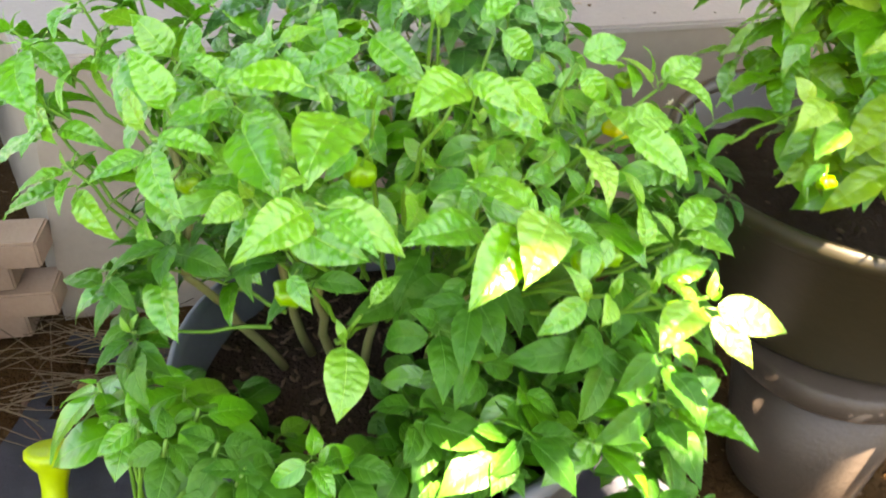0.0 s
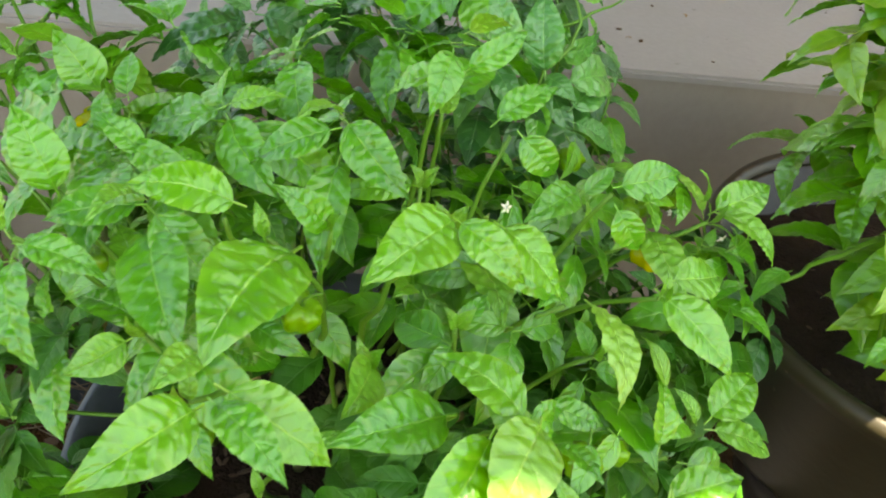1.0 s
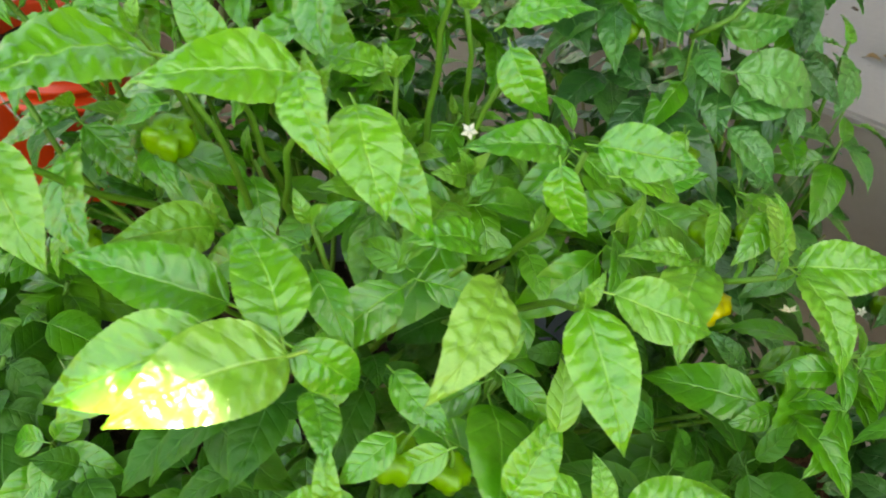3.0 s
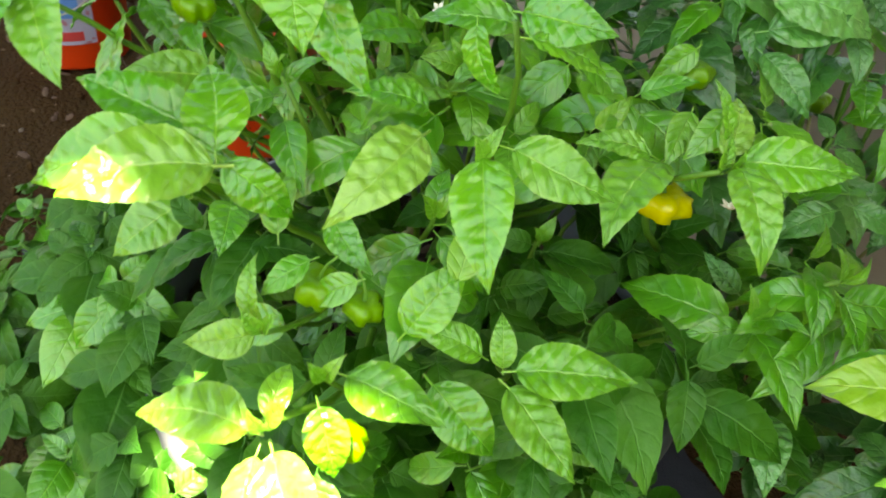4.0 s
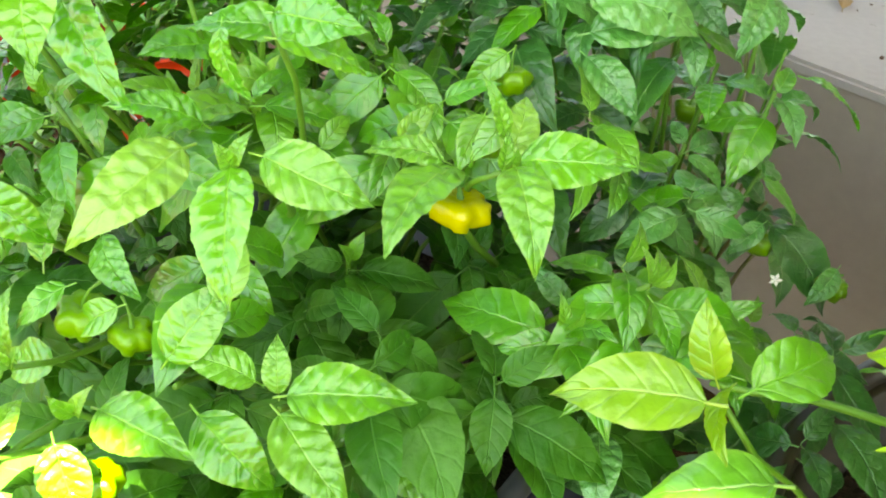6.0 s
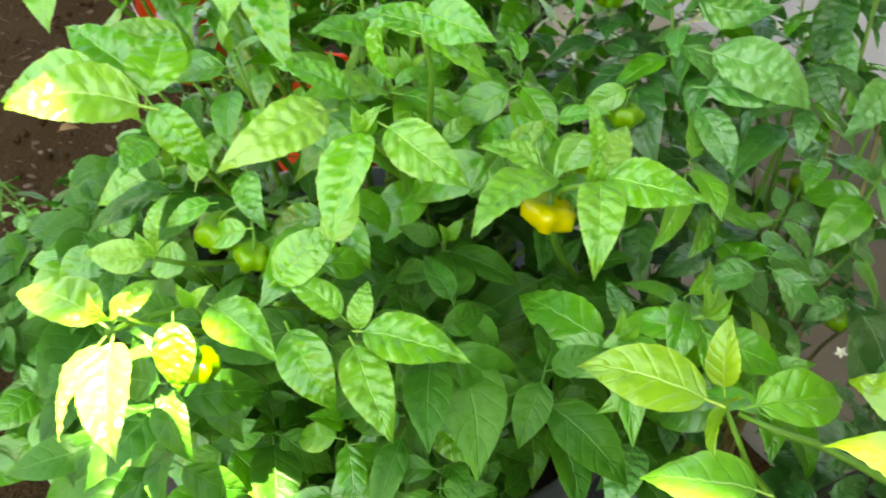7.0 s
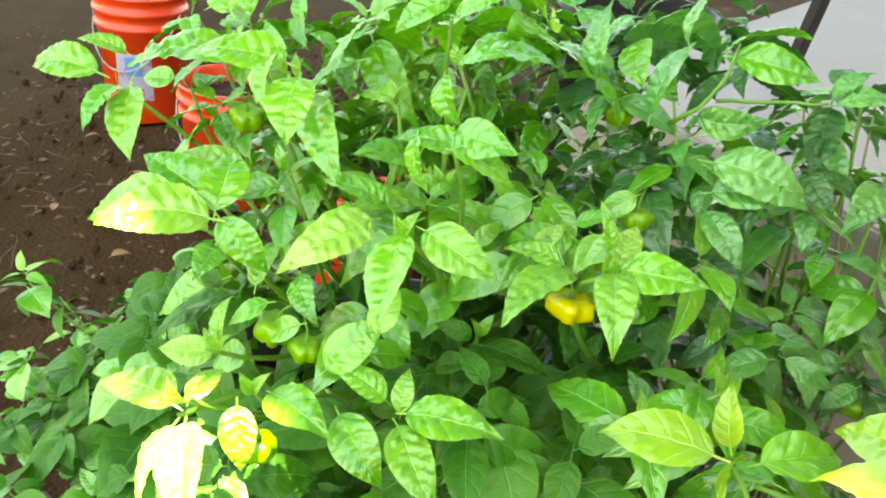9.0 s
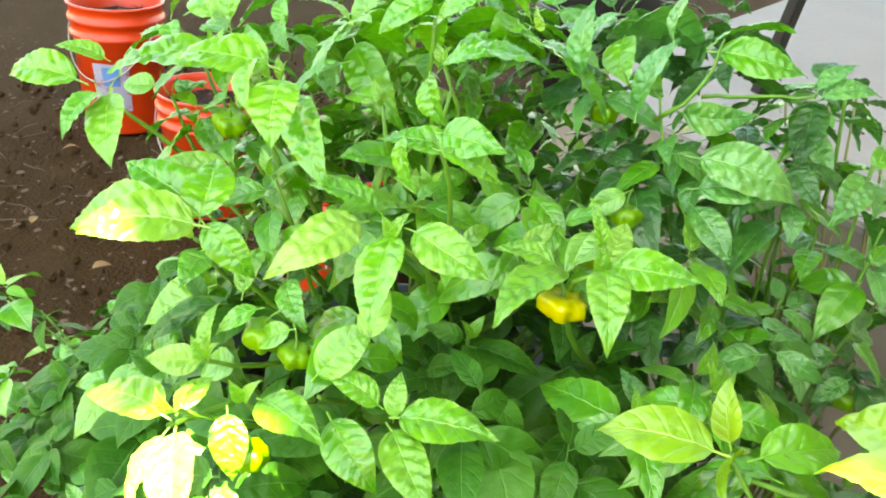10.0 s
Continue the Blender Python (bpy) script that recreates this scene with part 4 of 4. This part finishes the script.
L((0.224, 0.881, 0.461), (0.276, 0.932, 0.480), 1.0)
L((0.224, 0.881, 0.461), (0.190, 0.868, 0.482), 0.9)
L((0.283, 0.867, 0.414), (0.330, 0.826, 0.400), 1.1)
L((0.120, 1.150, 0.560), (0.090, 1.200, 0.505), 1.0)
L((0.150, 1.150, 0.540), (0.195, 1.190, 0.505), 1.0)
for a, b in (((0.10, 1.20, GROUND_Z), (0.07, 0.93, 0.66)), ((0.10, 1.10, 0.05), (0.22, 0.89, 0.46)), ((0.12, 1.12, 0.1), (0.28, 1.0, 0.44)), ((0.08, 1.12, 0.1), (-0.15, 1.0, 0.52)),
             ((0.06, 1.12, 0.1), (-0.05, 1.08, 0.58)), ((0.12, 1.12, 0.1), (0.14, 1.14, 0.56)), ((0.07, 0.93, 0.64), (0.075, 0.975, 0.71))):
    rear.stem(a, b, 0.0023, 0.0011, 0.0, 0.02, STEM)
for k in range(120):
    x, y = rng.uniform(-0.34, 0.36), rng.uniform(0.88, 1.22)
    z = 0.58 - 0.35 * max(0.0, x) - rng.uniform(0.0, 0.28)
    if x > 0.02 and y > 1.05 and z > 0.36:
        continue
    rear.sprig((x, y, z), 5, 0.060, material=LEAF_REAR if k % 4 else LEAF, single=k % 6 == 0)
for k, at_ in enumerate(((0.234, 0.870, 0.376), (0.200, 1.10, 0.43), (0.26, 1.12, 0.42), (-0.20, 1.02, 0.60))):
    rear.fruit(at_, 0.026, None, k + 5)
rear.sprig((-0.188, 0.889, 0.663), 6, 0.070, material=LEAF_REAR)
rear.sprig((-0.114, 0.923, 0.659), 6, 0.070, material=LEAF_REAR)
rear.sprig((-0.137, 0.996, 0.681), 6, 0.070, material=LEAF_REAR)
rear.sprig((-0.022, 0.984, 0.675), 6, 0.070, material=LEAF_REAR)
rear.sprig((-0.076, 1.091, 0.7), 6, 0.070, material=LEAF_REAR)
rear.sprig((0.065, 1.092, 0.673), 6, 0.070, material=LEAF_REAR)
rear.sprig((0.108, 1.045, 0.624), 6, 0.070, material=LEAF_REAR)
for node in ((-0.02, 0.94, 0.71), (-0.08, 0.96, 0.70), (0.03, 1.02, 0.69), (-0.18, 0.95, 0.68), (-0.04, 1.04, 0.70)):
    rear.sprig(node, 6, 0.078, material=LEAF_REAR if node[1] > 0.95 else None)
L((0.071, 0.951, 0.660), (0.096, 1.013, 0.653), 1.0)
L((0.101, 0.955, 0.590), (0.135, 1.032, 0.599), 1.0)
L((0.130, 1.029, 0.680), (0.129, 1.065, 0.706), 1.0)
L((0.131, 1.029, 0.677), (0.149, 1.078, 0.687), 0.9)
rear.stem((0.07, 0.97, 0.66), (0.13, 1.03, 0.68), 0.0018, 0.0012)
for node in ((0.065, 1.083, 0.650), (0.080, 1.109, 0.668), (0.120, 1.125, 0.613), (0.115, 1.095, 0.546), (0.155, 1.121, 0.535), (0.127, 1.067, 0.486), (0.176, 1.106, 0.478), (0.105, 1.060, 0.590), (0.150, 1.060, 0.440)):
    rear.sprig(node, 5, 0.062, 0.9)
    rear.stem((0.11, 1.10, 0.10), node, 0.0032, 0.0017, 0.0, 0.015)
rear.fruit((0.090, 1.080, 0.612), 0.024, None, 3)
rear.fruit((0.030, 0.905, 0.640), 0.026, None, 4)
for k, node in enumerate(((0.06, 0.93, 0.60), (0.04, 0.96, 0.57), (0.08, 0.99, 0.60), (0.02, 0.92, 0.62), (0.07, 0.95, 0.63), (0.05, 1.0, 0.63), (0.10, 0.98, 0.54), (0.0, 0.96, 0.60), (0.02, 0.90, 0.67), (-0.03, 0.90, 0.66))):
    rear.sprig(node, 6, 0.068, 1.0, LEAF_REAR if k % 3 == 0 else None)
rear.fruit((0.139, 0.979, 0.252), 0.030, None, 6)
# open shoots in front of the wall and over the slab's edge, with bare stems below them
for k, node in enumerate(((-0.197, 1.36, 0.555), (-0.196, 1.40, 0.571), (-0.241, 1.33, 0.543), (-0.272, 1.248, 0.512), (-0.108, 1.201, 0.480), (-0.170, 1.307, 0.523),
                          (-0.109, 1.304, 0.518), (-0.005, 1.276, 0.505), (0.121, 1.194, 0.476), (-0.064, 1.122, 0.450), (0.095, 1.090, 0.434), (0.131, 1.125, 0.449),
                          (0.155, 1.063, 0.427), (0.184, 1.115, 0.449), (0.063, 1.073, 0.428), (0.087, 1.016, 0.410), (-0.063, 1.337, 0.530), (0.02, 1.16, 0.40), (0.16, 1.18, 0.38))):
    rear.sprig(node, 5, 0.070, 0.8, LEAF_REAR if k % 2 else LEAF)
    foot = Vector((0.06 + 0.25 * node[0], 1.20, 0.02))
    rear.stem(foot, node, 0.0034, 0.0016, 0.0, 0.03, STEM_WOOD)
for k, at_ in enumerate(((-0.099, 1.290, 0.500), (0.02, 1.19, 0.44), (0.115, 1.12, 0.41))):
    rear.fruit(at_, 0.030, None, k + 11)
rear.flower((0.100, 1.030, 0.255), (0.7, -0.5, 0.4), 0.008)
rear.flower((0.208, 0.907, 0.377), (0.6, -0.4, 0.5), 0.007)
rear.flower((0.251, 1.055, 0.440), (0.6, -0.5, 0.4), 0.0055)
rear.finish()

# ---- the low plant in the bed ----
low = Plant("pepper_plant", "low young pepper plant with smooth leaves in the bed", (-0.34, 0.54, GROUND_Z), (-0.34, 0.56, 0.10), 31, 220)
low.smooth = True
# most of these sprigs get the leaf colour darkened to stand for shade
for k in range(30):
    a, r = rng.uniform(0, 6.28), 0.23 * math.sqrt(rng.random())
    node = (-0.31 + 0.95 * r * math.cos(a), 0.55 + r * math.sin(a), 0.33 - 0.5 * r - rng.uniform(0, 0.14))
    # the hose guide stands clear of the leaves
    if math.dist(node, (-0.34, 0.50, 0.37)) + math.dist(node, (-0.545, 0.77, 0.03)) < 0.56:
        continue
    low.sprig(node, 6, 0.066, 0.55, LEAF if k % 5 == 0 else LEAF_SHADED, k % 3 != 2)
    if k % 3 == 0:
        low.stem((-0.34, 0.54, GROUND_Z), node, 0.004, 0.002, 0.0, 0.02)
for node in ((-0.345, 0.605, 0.325), (-0.29, 0.60, 0.34), (-0.25, 0.60, 0.33), (-0.24, 0.52, 0.34), (-0.19, 0.52, 0.34), (-0.28, 0.55, 0.33), (-0.31, 0.575, 0.30),
             (-0.22, 0.56, 0.345), (-0.16, 0.50, 0.33), (-0.335, 0.64, 0.28), (-0.36, 0.67, 0.25), (-0.30, 0.65, 0.26)):
    low.sprig(node, 6, 0.070, 0.6, LEAF if node[1] > 0.54 else LEAF_SHADED)
    low.stem((-0.34, 0.54, GROUND_Z), node, 0.004, 0.002, 0.0, 0.02)
# its shoots along the front of the tub
for k in range(36):
    x = rng.uniform(-0.19, 0.28)
    y = rng.uniform(0.555, 0.645) if x > -0.06 else rng.uniform(0.48, 0.54)
    # the shade-darkened leaf tones down stray sun in front of the tub
    low.sprig((x, y, rng.uniform(0.22, 0.36)), 6, 0.066, 0.7, LEAF_SHADED if k % 4 else LEAF, k % 3 == 0)
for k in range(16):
    low.sprig((rng.uniform(-0.08, 0.10), rng.uniform(0.475, 0.545), rng.uniform(0.20, 0.29)), 5, 0.07, 0.7, LEAF_SHADED, k % 3 == 0)
# its open shoots that spread low over the earth
for k in range(34):
    node = (rng.uniform(-0.56, -0.03), rng.uniform(0.27, 0.46), rng.uniform(0.05, 0.20))
    if node[0] < -0.40 and node[1] < 0.30:
        continue
    low.sprig(node, 5, 0.062, 0.5, LEAF_SHADED if k % 3 == 0 else LEAF, k % 2 == 0)
    if k % 2 == 0:
        low.stem((-0.34, 0.52, GROUND_Z), node, 0.0028, 0.0016, 0.01, 0.02)
low.flower((-0.300, 0.566, 0.300), (0.4, -0.3, 0.8), 0.005)
low.finish()

# ---- the plant in the black pot ----
right = Plant("pepper_plant", "tall pepper plant with broad yellow-green leaves in a black pot", (0.635, 1.10, 0.31), (0.66, 1.06, 0.60), 41, 200)
for k in range(90):
    a, r = rng.uniform(0, 6.28), 0.28 * math.sqrt(rng.random())
    node = (0.64 + r * math.cos(a), 1.04 + r * math.sin(a), 0.47 + rng.random() * 0.46)
    if node[0] < 0.52 and node[1] < 1.02:
        continue
    right.sprig(node, 6, 0.10, 1.0, LEAF_LIME if k % 2 else LEAF_YELLOW)
    if k % 3 == 0:
        right.stem((0.635, 1.10, 0.31), node, 0.0032, 0.0017, 0.0, 0.02)
R = right.leaf
for k in range(26):
    node = (rng.uniform(0.42, 0.56), rng.uniform(0.99, 1.25), rng.uniform(0.46, 0.86))
    right.sprig(node, 6, 0.105, 1.1, LEAF_LIME if k % 2 else LEAF_YELLOW, k % 2 == 0)
    if k % 2 == 0:
        right.stem((0.635, 1.10, 0.31), node, 0.0032, 0.0017, 0.02, 0.02)
for node in ((0.53, 0.96, 0.46), (0.51, 0.98, 0.52), (0.55, 0.92, 0.48), (0.60, 0.90, 0.50), (0.56, 0.88, 0.60), (0.54, 1.02, 0.62)):
    right.sprig(node, 7, 0.115, 1.1, LEAF_LIME)
    right.stem((0.635, 1.10, 0.31), node, 0.0032, 0.0017, 0.02, 0.02)
R((0.45, 1.00, 0.60), (0.400, 0.960, 0.545), 1.1)
R((0.46, 1.08, 0.58), (0.385, 1.075, 0.545), 1.0)
R((0.44, 1.12, 0.62), (0.380, 1.140, 0.600), 1.0)
R((0.345, 0.900, 0.500), (0.305, 0.860, 0.480), 0.9)
right.stem((0.45, 0.99, 0.50), (0.335, 0.884, 0.497), 0.003, 0.002)
right.stem((0.50, 0.95, 0.38), (0.392, 0.806, 0.580), 0.0022, 0.0014, -0.01, 0.01)
R((0.401, 0.795, 0.593), (0.352, 0.747, 0.579), 1.00, 0.26, face=(0.4, -0.3, 0.0), material=LEAF_YELLOW)
R((0.387, 0.808, 0.582), (0.363, 0.814, 0.611), 1.11, -0.79, face=(0.4, -0.3, 0.0), material=LEAF_YELLOW)
R((0.385, 0.822, 0.577), (0.412, 0.788, 0.574), 1.00, 1.36, face=(0.4, -0.3, 0.0), material=LEAF_YELLOW)
R((0.428, 0.817, 0.560), (0.390, 0.775, 0.537), 1.25, -0.13)
R((0.392, 0.815, 0.578), (0.392, 0.878, 0.575), 1.15, face=(0.6, -0.5, 0.0))
R((0.420, 0.830, 0.520), (0.450, 0.880, 0.500), 1.0)
R((0.521, 0.806, 0.658), (0.457, 0.781, 0.641), 0.9, face=(0.6, -0.5, 0.0), material=LEAF_YELLOW)
right.stem((0.66, 0.90, 0.45), (0.523, 0.809, 0.657), 0.0020, 0.0013)
R((0.512, 0.724, 0.639), (0.461, 0.674, 0.612), 0.95, style=0, material=LEAF_YELLOW, face=(0.4, -0.5, 0.0))
right.stem((0.62, 0.88, 0.42), (0.514, 0.726, 0.638), 0.0020, 0.0013)
right.fruit((0.425, 0.815, 0.495), 0.024, None, 9)
right.fruit((0.52, 0.98, 0.72), 0.036, FRUIT_RIPE, 1)
right.finish()

# ---- the plants in the buckets ----
potted = Plant("pepper_plant", "straggly pepper plant with some yellowed leaves in an orange bucket", (-0.925, 0.90, 0.14), (-0.93, 0.90, 0.20), 51, 120)
for k in range(16):
    node = (-0.93 + rng.uniform(-0.12, 0.12), 0.92 + rng.uniform(-0.10, 0.12), rng.uniform(0.24, 0.46))
    potted.sprig(node, 5, 0.075, 1.0, LEAF)
    if k % 4 == 0:
        potted.stem((-0.925, 0.90, 0.14), node, 0.003, 0.0018)
potted.finish()


# ---- small things ----
def build_bricks():
    """A low stack of tan bricks at the end of the slab."""
    stack = thing("brick_stack", "low stack of weathered tan bricks beside the slab", "bricks", (-0.80, 1.19, GROUND_Z))
    bm = bmesh.new()
    box(bm, -0.098, -0.045, -0.027, 0.098, 0.045, 0.027, 0.004)
    me = bpy.data.meshes.new("brick")
    bm.to_mesh(me)
    bm.free()
    me.materials.append(BRICK)
    rng = random.Random(3)
    for row in range(4):
        for k in range(4):
            ob = link_mesh("brick", me, None, stack)
            ob.matrix_basis = pose(-0.105 - 0.203 * k + (0.06 if row % 2 else 0.0) + rng.uniform(-0.005, 0.005), rng.uniform(-0.006, 0.006) - 0.045 * k,
                                   0.027 + 0.0575 * row, 0, 0, 12.4 + rng.uniform(-2, 2))


def build_black_tub():
    pot = thing("nursery_pot", "black plastic nursery pot standing behind the bricks", "pot", (-1.42, 1.72, GROUND_Z))
    bm = bmesh.new()
    lathe(bm, [(0.0, 0.0), (0.17, 0.0), (0.21, 0.48), (0.22, 0.485), (0.22, 0.51), (0.21, 0.51), (0.17, 0.05), (0.0, 0.04)], 40)
    part("body", bm, BLACK, pot)
    soil_disc(0.20, 0.44, pot, 10, 9)


def build_spool():
    ob_at = (-0.553, 0.728, GROUND_Z + 0.02)
    spool = thing("hose_guide", "lime-yellow plastic hose guide stuck in the earth", "hose guide", ob_at)
    spool.rotation_euler = (radians(-26), 0.0, 0.0)
    bm = bmesh.new()
    lathe(bm, [(0.0, 0.128), (0.034, 0.128), (0.040, 0.124), (0.040, 0.115), (0.034, 0.106), (0.022, 0.092), (0.0175, 0.065), (0.018, 0.030), (0.030, 0.012), (0.034, 0.004), (0.034, -0.01)], 28)
    part("body", bm, LIME, spool)
    bm = bmesh.new()
    tube(bm, [(0, 0, 0.0), (0, 0, -0.08)], [0.006, 0.004], 8)
    part("spike", bm, LIME, spool)


def build_litter():
    """Chips, stones, dry straw and fallen leaves on the earth."""
    rng = random.Random(12)
    bm = bmesh.new()
    for k in range(520):
        x, y = rng.uniform(-2.3, -0.3), rng.uniform(0.0, 1.15)
        if k % 3 == 0:
            x, y = rng.uniform(-0.8, 0.5), rng.uniform(0.25, 1.2)
        s = rng.uniform(0.002, 0.008)
        m = Matrix.Translation((x, y, GROUND_Z + 0.004)) @ Euler((rng.uniform(-0.5, 0.5), rng.uniform(-0.5, 0.5), rng.uniform(0, 6))).to_matrix().to_4x4() @ Matrix.Diagonal((1.9 * s, s, 0.45 * s, 1))
        bmesh.ops.create_icosphere(bm, subdivisions=1, radius=1.0, matrix=m)
    tagged(part("wood_chip_litter", bm, CHIP, smooth=False), "brown wood chips scattered over the earth", "litter", kind="stuff")
    bm = bmesh.new()
    clods = bmesh.new()
    for k in range(24):
        x, y = rng.uniform(-2.2, 0.3), rng.uniform(0.1, 1.15)
        s = rng.uniform(0.003, 0.008)
        m = Matrix.Translation((x, y, GROUND_Z + 0.004)) @ Euler((0, 0, rng.uniform(0, 6))).to_matrix().to_4x4() @ Matrix.Diagonal((1.3 * s, s, 0.6 * s, 1))
        bmesh.ops.create_icosphere(bm, subdivisions=1, radius=1.0, matrix=m)
    for k in range(520):
        x, y = rng.uniform(-2.6, -0.35), rng.uniform(-0.1, 1.15)
        q = rng.uniform(0.004, 0.013)
        m = Matrix.Translation((x, y, GROUND_Z + 0.002)) @ Euler((rng.uniform(0, 3), rng.uniform(0, 3), rng.uniform(0, 6))).to_matrix().to_4x4() @ Matrix.Diagonal((1.2 * q, q, 0.8 * q, 1))
        bmesh.ops.create_icosphere(clods, subdivisions=1, radius=1.0, matrix=m)
    for v in clods.verts:
        v.co += Vector((1, 1, 1)) * 0.003 * noise.noise(v.co * 160)
    tagged(part("clod_litter", clods, EARTH, smooth=False), "small clods of dark brown earth", "litter", kind="stuff")
    twigs = bmesh.new()
    for k in range(90):
        a = Vector((rng.uniform(-2.4, -0.4), rng.uniform(-0.1, 1.1), GROUND_Z + 0.008))
        d = rng.uniform(0, 6.28)
        e = a + Vector((math.cos(d), math.sin(d), 0)) * rng.uniform(0.03, 0.16)
        tube(twigs, bend(a, e, 0.004, rng.uniform(-0.012, 0.012), 5, rng), [0.0013, 0.0013, 0.0012, 0.0011, 0.001, 0.0006], 5)
    tagged(part("twig_litter", twigs, CHIP), "thin dry twigs scattered over the earth", "litter", kind="stuff")
    tagged(part("pebble_litter", bm, PEBBLE), "small dusty pebbles scattered over the earth", "litter", kind="stuff")
    bm = bmesh.new()
    for k in range(120):
        a = Vector((rng.uniform(-0.85, -0.30), rng.uniform(0.92, 1.20), GROUND_Z + rng.uniform(0.008, 0.035)))
        d = rng.uniform(-0.5, 0.5) if k % 4 else rng.uniform(0, 3.1)
        b = a + Vector((math.cos(d), math.sin(d), 0)) * rng.uniform(0.10, 0.32)
        b.z = GROUND_Z + rng.uniform(0.006, 0.03)
        b.y = min(b.y, edge_y(b.x) - 0.02)
        tube(bm, bend(a, b, 0.012, rng.uniform(-0.02, 0.02), 5, rng), [0.0011, 0.0011, 0.0010, 0.0009, 0.0008, 0.0005], 5)
    tagged(part("dry_straw_litter", bm, STRAW), "dry brown stalks lying along the wall", "litter", kind="stuff")
    for k, (x, y, z, turn, size) in enumerate(((0.035, 1.658, SLAB_Z, 236, 0.060), (-0.10, 1.58, SLAB_Z, 40, 0.05), (-0.62, 0.98, GROUND_Z + 0.02, 10, 0.06), (-0.45, 1.02, GROUND_Z + 0.03, 80, 0.05),
                                               (-1.05, 0.36, GROUND_Z + 0.01, 20, 0.05), (-1.45, 0.42, GROUND_Z + 0.01, 130, 0.06), (-1.28, 0.22, GROUND_Z + 0.01, 75, 0.045), (-0.98, 0.60, GROUND_Z + 0.01, 200, 0.05),
                                               (0.02, 1.62, SLAB_Z, 300, 0.03), (0.32, 1.75, SLAB_Z, 10, 0.02), (0.22, 1.60, SLAB_Z, 80, 0.015), (-1.75, 0.30, GROUND_Z + 0.01, 200, 0.05))):
        me = mesh_from("fallen_leaf", *leaf_arrays(400 + k, width=0.40, arch=0.16, fold=0.8, quilt=0.02, rows=10, cols=2), DEAD)
        ob = link_mesh("fallen_leaf", me, None)
        ob.matrix_basis = pose(x, y, z + 0.002, 0, 8, turn) @ Matrix.Diagonal((size, size, size, 1))
        tagged(ob, "curled dry brown leaf lying on the concrete" if z > 0.2 else "curled dry brown leaf lying on the earth", "leaf", "fallen leaves")
    bm = bmesh.new()
    for k in range(160):
        x = rng.uniform(-0.6, 1.2)
        y = edge_y(x) + rng.uniform(0.03, 1.1)
        s = rng.uniform(0.0012, 0.0045)
        m = Matrix.Translation((x, y, SLAB_Z + 0.4 * s)) @ Euler((0, 0, rng.uniform(0, 6))).to_matrix().to_4x4() @ Matrix.Diagonal((1.7 * s, s, 0.5 * s, 1))
        bmesh.ops.create_icosphere(bm, subdivisions=1, radius=1.0, matrix=m)
    tagged(part("crumb_litter", bm, CHIP), "dark crumbs of soil on the concrete", "litter", kind="stuff")


def build_fabric():
    """Crumpled black weed fabric on the earth between the pots."""
    bm = bmesh.new()
    n = 40
    v = [[bm.verts.new((x, y, GROUND_Z + 0.006 + 0.022 * abs(noise.noise((x * 9, y * 9, 2))) + 0.008 * noise.noise((x * 30, y * 30, 4))))
          for y in (0.42 + 0.75 * j / n for j in range(n + 1))] for x in (-0.72 + 1.10 * i / n for i in range(n + 1))]
    for i in range(n):
        for j in range(n):
            if noise.noise((i * 0.13, j * 0.13, 8.0)) < 0.16:
                bm.faces.new((v[i][j], v[i + 1][j], v[i + 1][j + 1], v[i][j + 1]))
    loose = [x for x in bm.verts if not x.link_faces]
    bmesh.ops.delete(bm, geom=loose, context="VERTS")
    ob = part("weed_fabric", bm, FABRIC)
    tagged(ob, "torn black weed fabric lying on the earth", "fabric")


def build_bucket_label(bucket):
    """The printed sticker on the bucket's side: blue, white and red fields without words."""
    for name, z0, z1, mat in (("sticker", 0.075, 0.215, LABEL_GREY), ("sticker_field", 0.150, 0.205, LABEL_BLUE), ("sticker_field", 0.086, 0.112, LABEL_RED)):
        bm = bmesh.new()
        lift = 0.0012 if name == "sticker" else 0.0018
        half = 0.42 if name == "sticker" else 0.20
        rows = [[bm.verts.new(((0.1315 + 0.0355 * z + lift) * math.cos(a), (0.1315 + 0.0355 * z + lift) * math.sin(a), z)) for a in (radians(-12) - half + 2 * half * k / 12 for k in range(13))] for z in (z0, z1)]
        for k in range(12):
            bm.faces.new((rows[0][k], rows[0][k + 1], rows[1][k + 1], rows[1][k]))
        part(name, bm, mat, bucket, "faded printed sticker" if name == "sticker" else "")


FABRIC = simple("black_weed_fabric", (0.012, 0.014, 0.020), (0.035, 0.038, 0.050), 50, 0.7, 0.5, 0.002, 400)
LABEL_RED = simple("label_red", (0.42, 0.03, 0.03), (0.50, 0.05, 0.04), 20, 0.5, 0.1)
build_bricks()
build_black_tub()
build_spool()
build_litter()
build_fabric()
for pail in PAILS:
    build_bucket_label(pail)
